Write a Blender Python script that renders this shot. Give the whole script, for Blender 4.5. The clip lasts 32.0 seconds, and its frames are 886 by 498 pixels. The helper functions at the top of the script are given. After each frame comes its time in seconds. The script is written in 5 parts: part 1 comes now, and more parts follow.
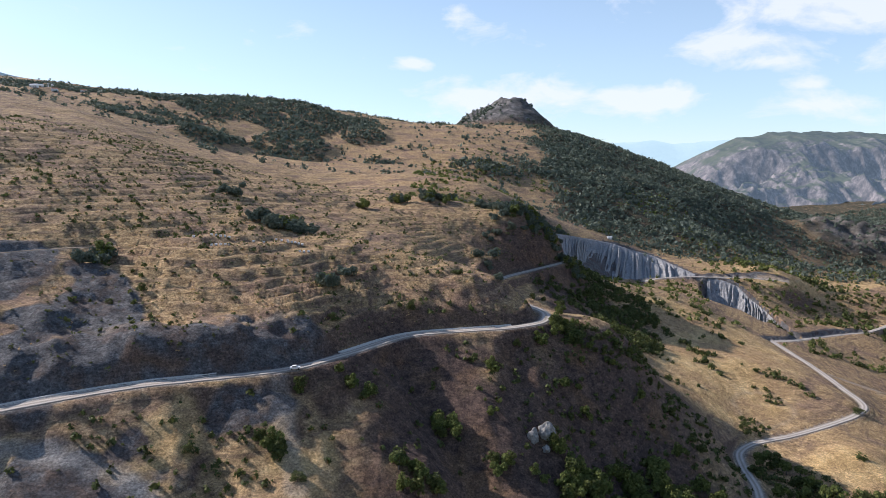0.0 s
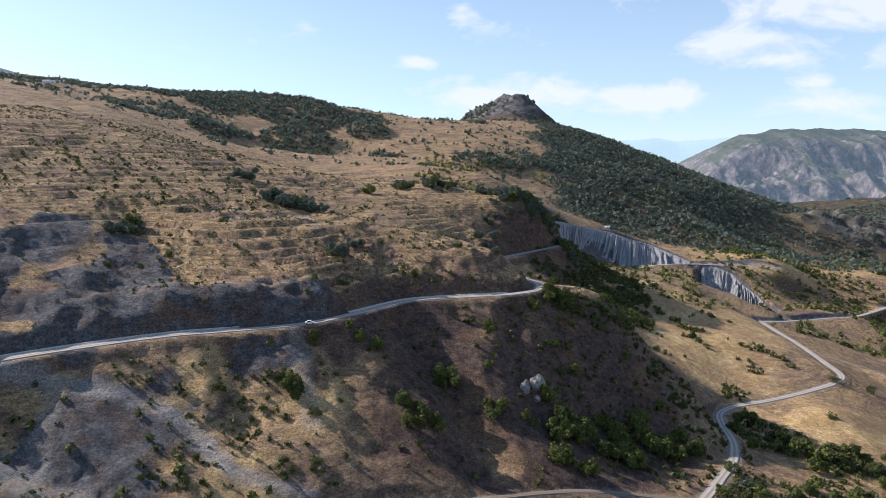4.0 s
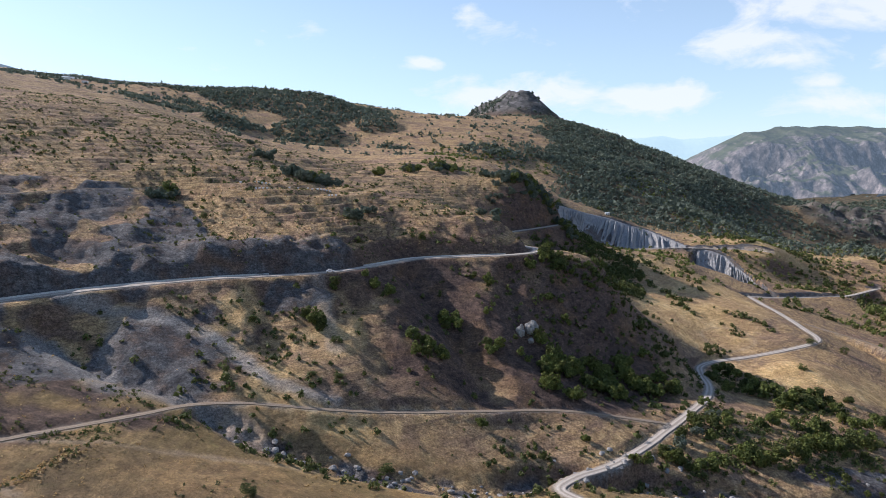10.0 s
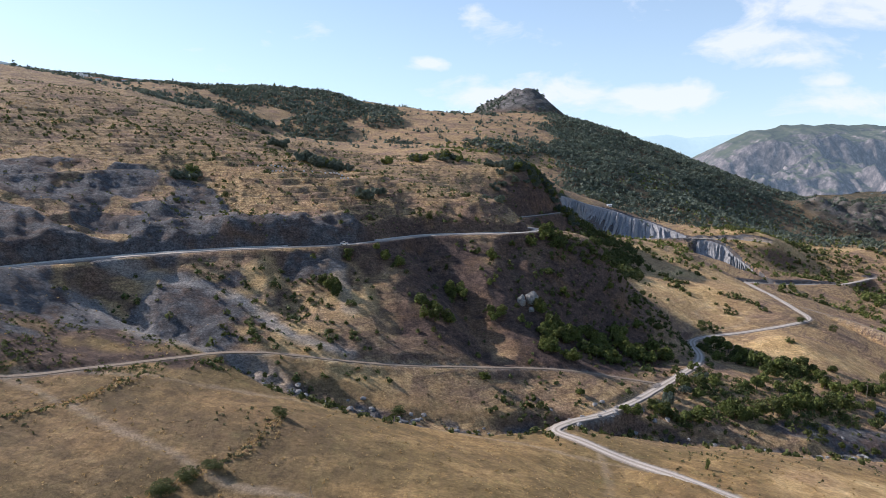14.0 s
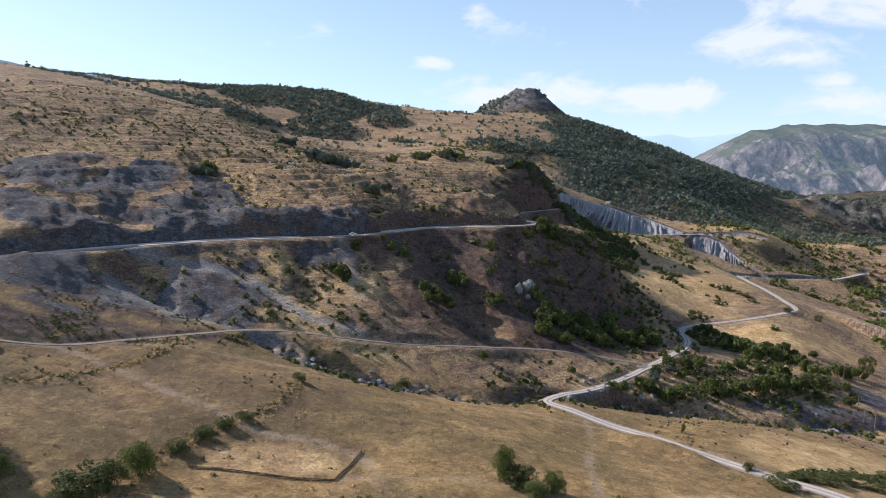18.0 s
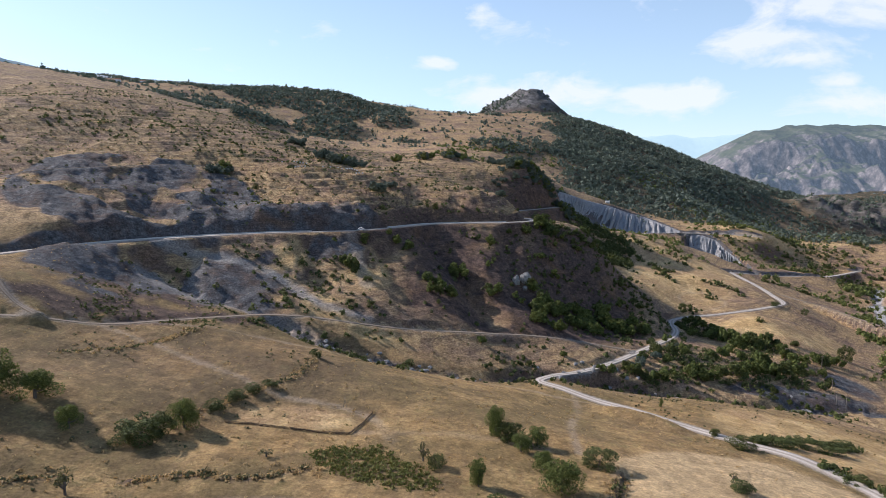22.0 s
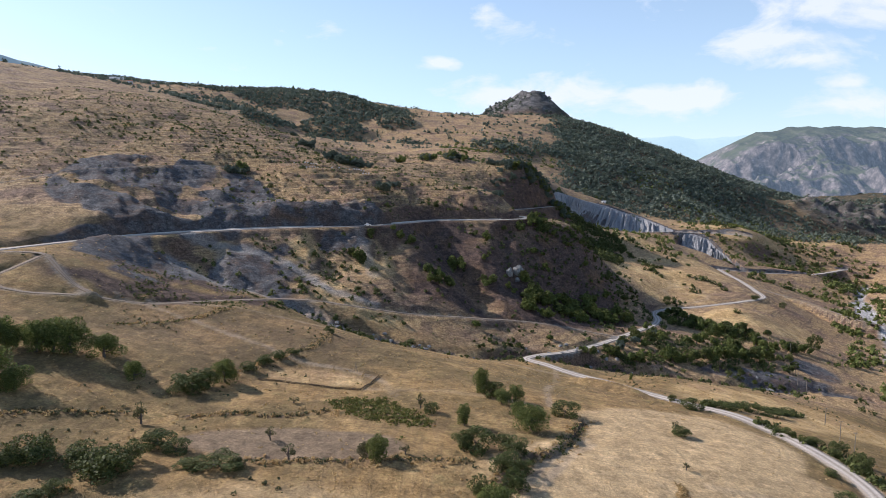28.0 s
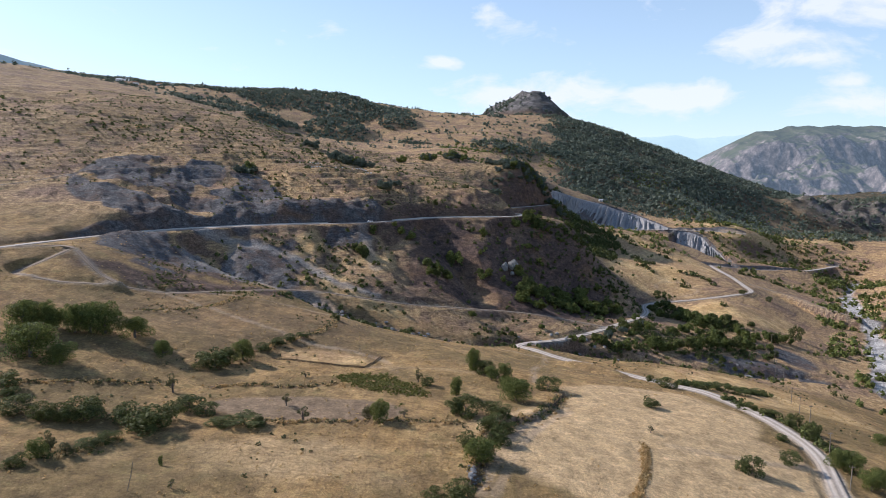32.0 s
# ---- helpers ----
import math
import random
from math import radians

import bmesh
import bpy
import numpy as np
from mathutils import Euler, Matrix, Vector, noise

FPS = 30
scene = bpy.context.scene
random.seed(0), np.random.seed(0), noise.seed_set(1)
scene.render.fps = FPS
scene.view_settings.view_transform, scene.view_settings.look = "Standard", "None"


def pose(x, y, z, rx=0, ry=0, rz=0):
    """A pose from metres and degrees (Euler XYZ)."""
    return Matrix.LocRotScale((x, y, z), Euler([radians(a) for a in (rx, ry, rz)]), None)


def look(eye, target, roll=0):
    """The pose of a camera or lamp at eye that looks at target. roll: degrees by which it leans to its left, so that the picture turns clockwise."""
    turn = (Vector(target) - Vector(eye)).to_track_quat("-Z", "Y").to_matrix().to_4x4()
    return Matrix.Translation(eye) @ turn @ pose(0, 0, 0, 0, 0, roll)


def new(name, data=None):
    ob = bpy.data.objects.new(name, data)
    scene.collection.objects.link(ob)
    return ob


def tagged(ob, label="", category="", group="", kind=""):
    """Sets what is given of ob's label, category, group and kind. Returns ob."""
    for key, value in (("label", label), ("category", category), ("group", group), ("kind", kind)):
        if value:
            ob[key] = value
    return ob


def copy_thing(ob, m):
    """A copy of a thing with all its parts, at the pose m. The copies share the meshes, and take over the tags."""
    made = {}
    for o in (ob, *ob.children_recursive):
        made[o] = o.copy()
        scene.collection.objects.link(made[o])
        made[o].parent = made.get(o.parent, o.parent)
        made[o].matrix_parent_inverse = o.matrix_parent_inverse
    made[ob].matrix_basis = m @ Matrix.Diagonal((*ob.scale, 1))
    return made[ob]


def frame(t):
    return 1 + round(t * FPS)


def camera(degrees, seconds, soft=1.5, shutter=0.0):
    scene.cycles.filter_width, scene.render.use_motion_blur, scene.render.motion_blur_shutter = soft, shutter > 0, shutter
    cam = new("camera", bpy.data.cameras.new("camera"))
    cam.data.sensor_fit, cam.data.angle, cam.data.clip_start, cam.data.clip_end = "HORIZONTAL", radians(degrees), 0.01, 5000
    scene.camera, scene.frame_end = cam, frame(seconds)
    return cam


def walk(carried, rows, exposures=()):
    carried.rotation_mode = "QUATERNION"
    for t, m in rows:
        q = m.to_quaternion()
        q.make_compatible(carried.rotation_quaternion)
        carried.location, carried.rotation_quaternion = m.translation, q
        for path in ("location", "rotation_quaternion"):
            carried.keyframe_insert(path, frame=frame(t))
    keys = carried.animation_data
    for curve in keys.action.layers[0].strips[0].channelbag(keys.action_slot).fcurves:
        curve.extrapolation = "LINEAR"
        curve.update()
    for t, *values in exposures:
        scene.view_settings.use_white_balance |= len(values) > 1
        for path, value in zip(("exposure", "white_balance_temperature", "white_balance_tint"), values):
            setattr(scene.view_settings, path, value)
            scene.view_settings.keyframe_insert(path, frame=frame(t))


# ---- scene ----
cam = camera(69.4, 32.0, soft=0.75)
PATH = [
    (0, 0.00, 0.00, 160.00, 83.50, 0.00, 0.00),
    (2.5, 1.08, -17.75, 153.63, 83.40, 0.00, 0.21),
    (5, 1.93, -35.72, 145.75, 83.41, 0.04, 0.43),
    (7.5, 2.51, -52.56, 138.50, 83.40, 0.08, 0.64),
    (10, 2.86, -68.85, 132.01, 83.44, 0.08, 0.92),
    (12.5, 3.51, -84.69, 125.29, 83.39, 0.12, 1.29),
    (14.5, 3.00, -96.94, 119.79, 83.48, 0.12, 1.47),
    (17, 3.64, -112.14, 118.51, 83.46, 0.10, 1.62),
    (19, 4.38, -123.97, 117.80, 83.42, 0.09, 1.77),
    (21, 5.01, -136.92, 117.51, 83.38, 0.03, 1.94),
    (23, 6.70, -150.22, 117.64, 83.49, -0.03, 2.14),
    (25.5, 8.23, -165.54, 117.78, 83.48, -0.09, 2.28),
    (28, 10.01, -180.81, 117.89, 83.44, -0.21, 2.40),
    (30, 11.67, -193.11, 118.06, 83.43, -0.16, 2.47),
    (32, 13.28, -204.47, 117.68, 83.40, -0.14, 2.55),
]
walk(cam, [(t, pose(x, y, z, rx, ry, rz)) for t, x, y, z, rx, ry, rz in PATH], exposures=[(0.0, 0.27, 6180, 15), (32.0, 0.27, 6180, 15)])

# ---------------------------------------------------------------- daylight
SUN_EL, SUN_AZ = 32.0, 295.0          # degrees; azimuth clockwise from +y
SUN_WAY = Vector((math.sin(radians(SUN_AZ)) * math.cos(radians(SUN_EL)), math.cos(radians(SUN_AZ)) * math.cos(radians(SUN_EL)), math.sin(radians(SUN_EL))))
world = bpy.data.worlds.new("sky")
scene.world = world
world.use_nodes = True
wt = world.node_tree
wt.nodes.clear()


def wnode(kind, **values):
    n = wt.nodes.new(kind)
    for key, value in values.items():
        n.inputs[key].default_value = value
    return n


w_out, w_bg = wnode("ShaderNodeOutputWorld"), wnode("ShaderNodeBackground", Strength=0.14)
w_sky = wnode("ShaderNodeTexSky")
w_sky.sky_type, w_sky.sun_disc = "NISHITA", False
w_sky.sun_elevation, w_sky.sun_rotation = radians(SUN_EL), radians(SUN_AZ)
w_sky.air_density, w_sky.dust_density, w_sky.ozone_density, w_sky.altitude = 1.0, 0.7, 1.6, 900
w_co = wnode("ShaderNodeTexCoord")
# fair-weather clouds: puffs gathered in a few banks
w_noise = wnode("ShaderNodeTexNoise", Scale=9.0, Detail=12.0, Roughness=0.6, Distortion=0.35)
w_map = wnode("ShaderNodeMapping")
w_map.inputs["Scale"].default_value = (1.0, 1.0, 2.2)
wl = wt.links.new
wl(w_co.outputs["Generated"], w_map.inputs["Vector"])
wl(w_map.outputs[0], w_noise.inputs["Vector"])


def wmath(op, a, b, clamp=False):
    n = wt.nodes.new("ShaderNodeMath")
    n.operation, n.use_clamp = op, clamp
    for socket, v in zip(n.inputs, (a, b)):
        if isinstance(v, (int, float)):
            socket.default_value = v
        else:
            wl(v, socket)
    return n.outputs[0]


def bank(azimuth, height, wide, high, thick):
    """A bank of cloud round one direction of the sky, in degrees."""
    a, e = radians(azimuth), radians(height)
    shift = wnode("ShaderNodeMapping")
    shift.vector_type = "POINT"
    k = 1 / math.tan(radians(wide))
    q = 1 / math.tan(radians(high))
    at = (math.sin(a) * math.cos(e), math.cos(a) * math.cos(e), math.sin(e))
    shift.inputs["Scale"].default_value = (k, k, q)
    shift.inputs["Location"].default_value = (-at[0] * k, -at[1] * k, -at[2] * q)
    wl(w_co.outputs["Generated"], shift.inputs["Vector"])
    n = wt.nodes.new("ShaderNodeVectorMath")
    n.operation = "LENGTH"
    wl(shift.outputs[0], n.inputs[0])
    return wmath("MULTIPLY", wmath("SUBTRACT", 1.0, n.outputs["Value"], True), thick)


# azimuth, height, half width, half height in degrees, thickness
BANKS_OF_CLOUD = [(-2.5, 9.7, 3.0, 1.0, 0.55), (1.3, 13.9, 3.0, 1.5, 0.38), (5.8, 6.7, 11, 2.6, 0.5), (17.0, 6.2, 8, 2.4, 0.5), (32.3, 13.0, 13, 6.0, 0.60), (24.9, 10.5, 9, 2.4, 0.5), (25.7, 8.9, 5, 1.2, 0.4), (30.5, 5.3, 10, 1.8, 0.38), (29.7, 7.0, 3, 0.8, 0.3), (-9.2, 16.5, 6, 2, 0.35)]
banks = 0.0
for row in BANKS_OF_CLOUD:
    banks = wmath("MAXIMUM", banks, bank(*row))
w_fac = wmath("ADD", banks, wmath("MULTIPLY", wmath("SUBTRACT", w_noise.outputs["Fac"], 0.5), 1.25))
w_ramp = wnode("ShaderNodeValToRGB")
w_ramp.color_ramp.elements[0].position, w_ramp.color_ramp.elements[1].position = 0.13, 0.36
w_ramp.color_ramp.elements[1].color = (0.8, 0.8, 0.8, 1)
w_mix = wnode("ShaderNodeMix")
w_mix.data_type = "RGBA"
w_mix.inputs["B"].default_value = (5.6, 5.85, 6.3, 1)
# bright haze low over the horizon, thinning out upwards
w_veil = wnode("ShaderNodeMix")
w_veil.data_type = "RGBA"
w_veil.inputs["B"].default_value = (4.5, 5.8, 6.5, 1)
w_sep = wnode("ShaderNodeSeparateXYZ")
w_low = wnode("ShaderNodeMapRange")
for key, value in (("From Min", 0.16), ("From Max", 0.60), ("To Min", 0.38), ("To Max", 0.0)):
    w_low.inputs[key].default_value = value
wl(w_co.outputs["Generated"], w_sep.inputs[0])
wl(w_sep.outputs["Z"], w_low.inputs["Value"])
wl(w_low.outputs["Result"], w_veil.inputs["Factor"])
wl(w_sky.outputs[0], w_veil.inputs["A"])
wl(w_fac, w_ramp.inputs[0])
wl(w_ramp.outputs["Color"], w_mix.inputs["Factor"])
wl(w_veil.outputs["Result"], w_mix.inputs["A"])
wl(w_mix.outputs["Result"], w_bg.inputs["Color"])
wl(w_bg.outputs[0], w_out.inputs["Surface"])

sun = new("sun", bpy.data.lights.new("sun", "SUN"))
sun.data.energy, sun.data.angle, sun.data.color = 5.0, radians(0.6), (1.0, 0.925, 0.86)
sun.matrix_world = look(SUN_WAY * 900, (0, 0, 0))

# ---------------------------------------------------------------- materials


class Mat:
    """A small builder for node materials."""

    def __init__(self, name, roughness=0.9):
        self.m = bpy.data.materials.new(name)
        self.m.use_nodes = True
        self.t = self.m.node_tree
        self.b = self.t.nodes["Principled BSDF"]
        self.b.inputs["Roughness"].default_value = roughness
        self.b.inputs["Specular IOR Level"].default_value = 0.2
        self.co = self.t.nodes.new("ShaderNodeNewGeometry").outputs["Position"]

    def noise(self, scale, detail=4.0, rough_=0.6, stretch=(1, 1, 1), co=None, turn=0.0):
        m = self.t.nodes.new("ShaderNodeMapping")
        m.inputs["Scale"].default_value, m.inputs["Rotation"].default_value = stretch, (0, 0, radians(turn))
        self.t.links.new(co or self.co, m.inputs["Vector"])
        n = self.t.nodes.new("ShaderNodeTexNoise")
        n.inputs["Scale"].default_value, n.inputs["Detail"].default_value, n.inputs["Roughness"].default_value = scale, detail, rough_
        self.t.links.new(m.outputs[0], n.inputs["Vector"])
        return n.outputs["Fac"]

    def ramp(self, fac, *stops):
        r = self.t.nodes.new("ShaderNodeValToRGB")
        e = r.color_ramp.elements
        while len(e) < len(stops):
            e.new(0.5)
        for el, (p, c) in zip(e, stops):
            el.position, el.color = p, (*c, 1) if isinstance(c, tuple) else (c, c, c, 1)
        self.t.links.new(fac, r.inputs[0])
        return r.outputs["Color"]

    def mix(self, fac, a, b, blend="MIX"):
        n = self.t.nodes.new("ShaderNodeMix")
        n.data_type, n.blend_type = "RGBA", blend
        for socket, v in ((n.inputs["Factor"], fac), (n.inputs["A"], a), (n.inputs["B"], b)):
            if isinstance(v, tuple):
                socket.default_value = (*v, 1)
            elif isinstance(v, (int, float)):
                socket.default_value = v
            else:
                self.t.links.new(v, socket)
        return n.outputs["Result"]

    def math(self, op, a, b):
        n = self.t.nodes.new("ShaderNodeMath")
        n.operation, n.use_clamp = op, True
        for socket, v in zip(n.inputs, (a, b)):
            if isinstance(v, (int, float)):
                socket.default_value = v
            else:
                self.t.links.new(v, socket)
        return n.outputs[0]

    def attr(self, name):
        n = self.t.nodes.new("ShaderNodeAttribute")
        n.attribute_name = name
        return n.outputs["Fac"]

    def random(self):
        return self.t.nodes.new("ShaderNodeObjectInfo").outputs["Random"]

    def island(self):
        return self.t.nodes.new("ShaderNodeNewGeometry").outputs["Random Per Island"]

    def bump(self, fac, strength=0.4, distance=0.2):
        n = self.t.nodes.new("ShaderNodeBump")
        n.inputs["Strength"].default_value, n.inputs["Distance"].default_value = strength, distance
        self.t.links.new(fac, n.inputs["Height"])
        self.t.links.new(n.outputs[0], self.b.inputs["Normal"])

    def done(self, colour):
        if isinstance(colour, tuple):
            self.b.inputs["Base Color"].default_value = (*colour, 1)
        else:
            self.t.links.new(colour, self.b.inputs["Base Color"])
        return self.m


def ground_material():
    g = Mat("dry_hillside", 0.95)
    tuft, patch, fine = g.noise(0.30, 9, 0.72), g.noise(0.035, 6, 0.62), g.noise(2.6, 3, 0.6)
    # sheep paths and little terraces that follow the contours
    lines = g.noise(0.9, 5, 0.62, (0.035, 0.035, 1.15))
    up = g.t.nodes.new("ShaderNodeSeparateXYZ")
    g.t.links.new(g.t.nodes.new("ShaderNodeNewGeometry").outputs["Normal"], up.inputs[0])
    # dry grass: rusty and golden patches, thin over reddish soil
    dry = g.ramp(tuft, (0.34, (0.150, 0.094, 0.063)), (0.5, (0.280, 0.180, 0.115)), (0.66, (0.42, 0.280, 0.178)))
    gold = g.ramp(tuft, (0.34, (0.230, 0.145, 0.072)), (0.5, (0.43, 0.285, 0.138)), (0.68, (0.60, 0.425, 0.215)))
    colour = g.mix(g.ramp(patch, (0.36, 0.0), (0.54, 1.0)), dry, gold)
    soil = g.ramp(g.noise(0.5, 6, 0.7), (0.35, (0.080, 0.052, 0.040)), (0.65, (0.20, 0.132, 0.100)))
    colour = g.mix(g.ramp(lines, (0.50, 0.0), (0.62, 0.55)), colour, soil)
    # bare soil on the steep faces between terraces
    bare = g.math("ADD", up.outputs["Z"], g.math("MULTIPLY", g.math("SUBTRACT", g.noise(0.15, 6, 0.7), 0.5), 0.22))
    colour = g.mix(g.ramp(bare, (0.76, 0.85), (0.87, 0.0)), colour, soil)
    green = g.ramp(g.noise(0.09, 6, 0.7), (0.56, 0.0), (0.72, 0.45))
    colour = g.mix(green, colour, (0.105, 0.095, 0.038))
    # meadows of the valley floor
    mead = g.ramp(g.noise(0.16, 9, 0.74), (0.33, (0.215, 0.130, 0.052)), (0.5, (0.36, 0.228, 0.092)), (0.68, (0.52, 0.345, 0.148)))
    mead = g.mix(g.ramp(g.noise(0.05, 5, 0.6), (0.46, 0.0), (0.62, 0.7)), mead, (0.185, 0.125, 0.062))
    mead = g.mix(g.ramp(g.noise(0.022, 4, 0.6), (0.44, 0.0), (0.56, 0.8)), mead, g.ramp(tuft, (0.34, (0.130, 0.092, 0.038)), (0.64, (0.250, 0.178, 0.074))))
    mead = g.mix(g.ramp(g.noise(0.06, 5, 0.7), (0.52, 0.0), (0.59, 0.75)), mead, g.ramp(tuft, (0.34, (0.33, 0.205, 0.080)), (0.62, (0.50, 0.335, 0.148))))
    swath = g.noise(0.45, 4, 0.6, (1.5, 0.10, 1), turn=52)
    mead = g.mix(g.ramp(swath, (0.48, 0.0), (0.62, 0.35)), mead, (0.22, 0.145, 0.075))
    mead = g.mix(g.ramp(g.noise(0.12, 6, 0.7), (0.54, 0.0), (0.66, 0.5)), mead, (0.150, 0.135, 0.048))
    colour = g.mix(g.attr("meadow"), colour, mead)
    # brown soil kept extra dark, with the spur's shade painted into it
    earth_and_shade = g.ramp(g.noise(0.25, 9, 0.74), (0.36, (0.058, 0.039, 0.032)), (0.5, (0.108, 0.072, 0.056)), (0.66, (0.190, 0.124, 0.086)))
    earth_and_shade = g.mix(g.ramp(g.noise(0.04, 5, 0.65), (0.52, 0.0), (0.64, 0.5)), earth_and_shade, g.ramp(tuft, (0.34, (0.150, 0.085, 0.040)), (0.66, (0.31, 0.185, 0.088))))
    furrow = g.ramp(g.mix(0.6, g.noise(0.5, 5, 0.6, (0.10, 1.7, 1), turn=-12), g.noise(0.2, 9, 0.74)), (0.32, (0.40, 0.275, 0.138)), (0.5, (0.54, 0.380, 0.198)), (0.66, (0.65, 0.470, 0.26)))
    colour = g.mix(g.attr("plough"), colour, furrow)
    fallow = g.ramp(g.noise(0.35, 8, 0.72), (0.33, (0.205, 0.142, 0.085)), (0.66, (0.315, 0.226, 0.138)))
    colour = g.mix(g.attr("fallow"), colour, fallow)
    ripe = g.ramp(g.noise(0.12, 9, 0.74, (1, 0.5, 1)), (0.34, (0.37, 0.236, 0.100)), (0.5, (0.57, 0.385, 0.170)), (0.66, (0.73, 0.530, 0.268)))
    ripe = g.mix(g.ramp(g.noise(0.028, 6, 0.68), (0.47, 0.0), (0.58, 0.75)), ripe, g.ramp(tuft, (0.34, (0.28, 0.165, 0.082)), (0.64, (0.50, 0.325, 0.168))))
    colour = g.mix(g.math("MULTIPLY", g.attr("ripe"), g.ramp(g.noise(0.03, 6, 0.65), (0.3, 0.55), (0.55, 1.0))), colour, ripe)
    colour = g.mix(g.attr("earth_and_shade"), colour, earth_and_shade)
    shale = g.ramp(g.noise(0.3, 9, 0.76), (0.36, (0.060, 0.059, 0.059)), (0.5, (0.118, 0.115, 0.113)), (0.66, (0.205, 0.198, 0.190)))
    shale = g.mix(g.ramp(g.noise(0.06, 6, 0.7), (0.46, 0.0), (0.60, 0.75)), shale, earth_and_shade)
    shale_edge = g.math("ADD", g.attr("shale"), g.math("MULTIPLY", g.math("SUBTRACT", g.noise(0.12, 7, 0.72), 0.5), 1.1))
    colour = g.mix(g.ramp(shale_edge, (0.35, 0.0), (0.62, 1.0)), colour, shale)
    rock = g.ramp(g.noise(0.03, 8, 0.75), (0.37, (0.050, 0.052, 0.046)), (0.5, (0.125, 0.118, 0.110)), (0.63, (0.27, 0.25, 0.23)))
    colour = g.mix(g.attr("rock"), colour, rock)
    litter = g.ramp(g.noise(0.05, 8, 0.75), (0.36, (0.034, 0.036, 0.019)), (0.52, (0.080, 0.068, 0.040)), (0.66, (0.28, 0.185, 0.105)))
    colour = g.mix(g.attr("wood"), colour, litter)
    gravel = g.ramp(fine, (0.3, (0.27, 0.25, 0.22)), (0.7, (0.42, 0.40, 0.36)))
    colour = g.mix(g.attr("track"), colour, gravel)
    pebbles = g.ramp(g.noise(0.7, 7, 0.75), (0.34, (0.30, 0.285, 0.26)), (0.5, (0.50, 0.48, 0.445)), (0.66, (0.68, 0.66, 0.62)))
    colour = g.mix(g.attr("pebbles"), colour, pebbles)
    colour = g.mix(g.math("MULTIPLY", g.attr("path"), 0.7), colour, (0.42, 0.325, 0.225))
    # tufts, stones and bare spots at the size of a footstep and of a bush
    grain = g.ramp(g.noise(1.1, 4, 0.8), (0.34, 0.40), (0.5, 0.90), (0.64, 1.42))
    calm = g.math("SUBTRACT", 1.0, g.math("MULTIPLY", g.math("ADD", g.attr("plough"), g.attr("meadow")), 0.5))
    colour = g.mix(calm, colour, g.mix(1.0, colour, grain, "MULTIPLY"))
    colour = g.mix(0.8, colour, g.mix(1.0, colour, g.ramp(g.noise(0.4, 5, 0.75, (0.5, 0.5, 2.5)), (0.36, 0.64), (0.5, 0.96), (0.64, 1.25)), "MULTIPLY"))
    g.bump(g.mix(0.25, g.noise(0.22, 10, 0.7), fine), 1.0, 1.7)
    return g.done(colour)


GROUND = ground_material()


def gravel_material(name, pale, dull):
    g = Mat(name, 0.92)
    fine, patch = g.noise(1.8, 6, 0.75), g.noise(0.10, 6, 0.7)
    worn = g.math("MULTIPLY", g.attr("wheel"), g.ramp(patch, (0.25, 0.55), (0.6, 1.0)))
    colour = g.mix(worn, g.ramp(fine, (0.36, tuple(0.55 * c for c in dull)), (0.62, dull)), g.ramp(fine, (0.36, tuple(0.72 * c for c in pale)), (0.62, pale)))
    g.bump(fine, 0.6, 0.08)
    return g.done(colour)


GRAVEL = gravel_material("pale_gravel", (0.62, 0.55, 0.46), (0.30, 0.25, 0.20))
DIRT = gravel_material("dirt_track", (0.34, 0.275, 0.205), (0.26, 0.185, 0.118))
# ---------------------------------------------------------------- lie of the land
# Lines of the plan, as (x, y, z): roads, stream, ridges, brows and hollows.
UPPER_ROAD = [(-214, 40, 84), (-207, 72, 84), (-200, 108, 84), (-186, 150, 84), (-168, 178, 84), (-152, 196, 84),
              (-133, 212, 84), (-110, 227, 84), (-86, 236, 84), (-60, 248, 84), (-42, 268, 84), (-14, 302, 84),
              (12, 311, 84), (36, 318, 84), (52, 330, 84), (57, 348, 84), (50, 380, 83), (39, 420, 82),
              (37, 455, 82), (42, 480, 82), (52, 498, 82), (82, 540, 82), (114, 582, 83), (122, 606, 83), (112, 636, 83)]
GULLY_ROAD = [(235, 742, 37), (265, 772, 36), (305, 790, 35), (345, 793, 34), (386, 800, 32), (430, 790, 29)]
CROSS_ROAD = [(301, 572, 10), (318, 580, 8), (345, 604, 3), (388, 645, -5), (430, 676, -10), (474, 705, -15), (560, 770, -17)]
FIELD_ROAD = [(301, 572, 10), (300, 545, 9), (297, 500, 8), (290, 450, 7), (281, 412, 7), (263, 394, 8), (240, 380, 8),
              (205, 362, 8), (176, 350, 8), (164, 338, 9), (155, 315, 11), (150, 291, 12), (139, 265, 14), (122, 240, 16),
              (100, 212, 17), (80, 186, 19), (62, 166, 21), (47, 153, 23), (40, 143, 24), (48, 130, 25), (60, 115, 25),
              (72, 101, 26), (84, 85, 27), (99, 64, 29), (109, 52, 30), (116, 38, 30), (121, 15, 31), (121, -8, 32),
              (112, -38, 33), (100, -70, 35), (88, -110, 37), (78, -160, 40), (74, -230, 44)]
LOWER_ROAD = [(-178, 58, 75), (-165, 60, 72), (-149, 70, 69), (-130, 84, 63), (-114, 103, 60), (-96, 125, 57), (-86, 142, 54), (-73, 149, 52),
              (-44, 159, 46), (-23, 170, 41), (10, 184, 36), (54, 206, 28), (100, 218, 18)]
SIDE_TRACK = [(-203, 82, 84), (-186, 90, 84), (-176, 90, 83), (-170, 86, 80.5), (-162, 80, 76.5), (-153, 75, 72), (-146, 72, 70)]
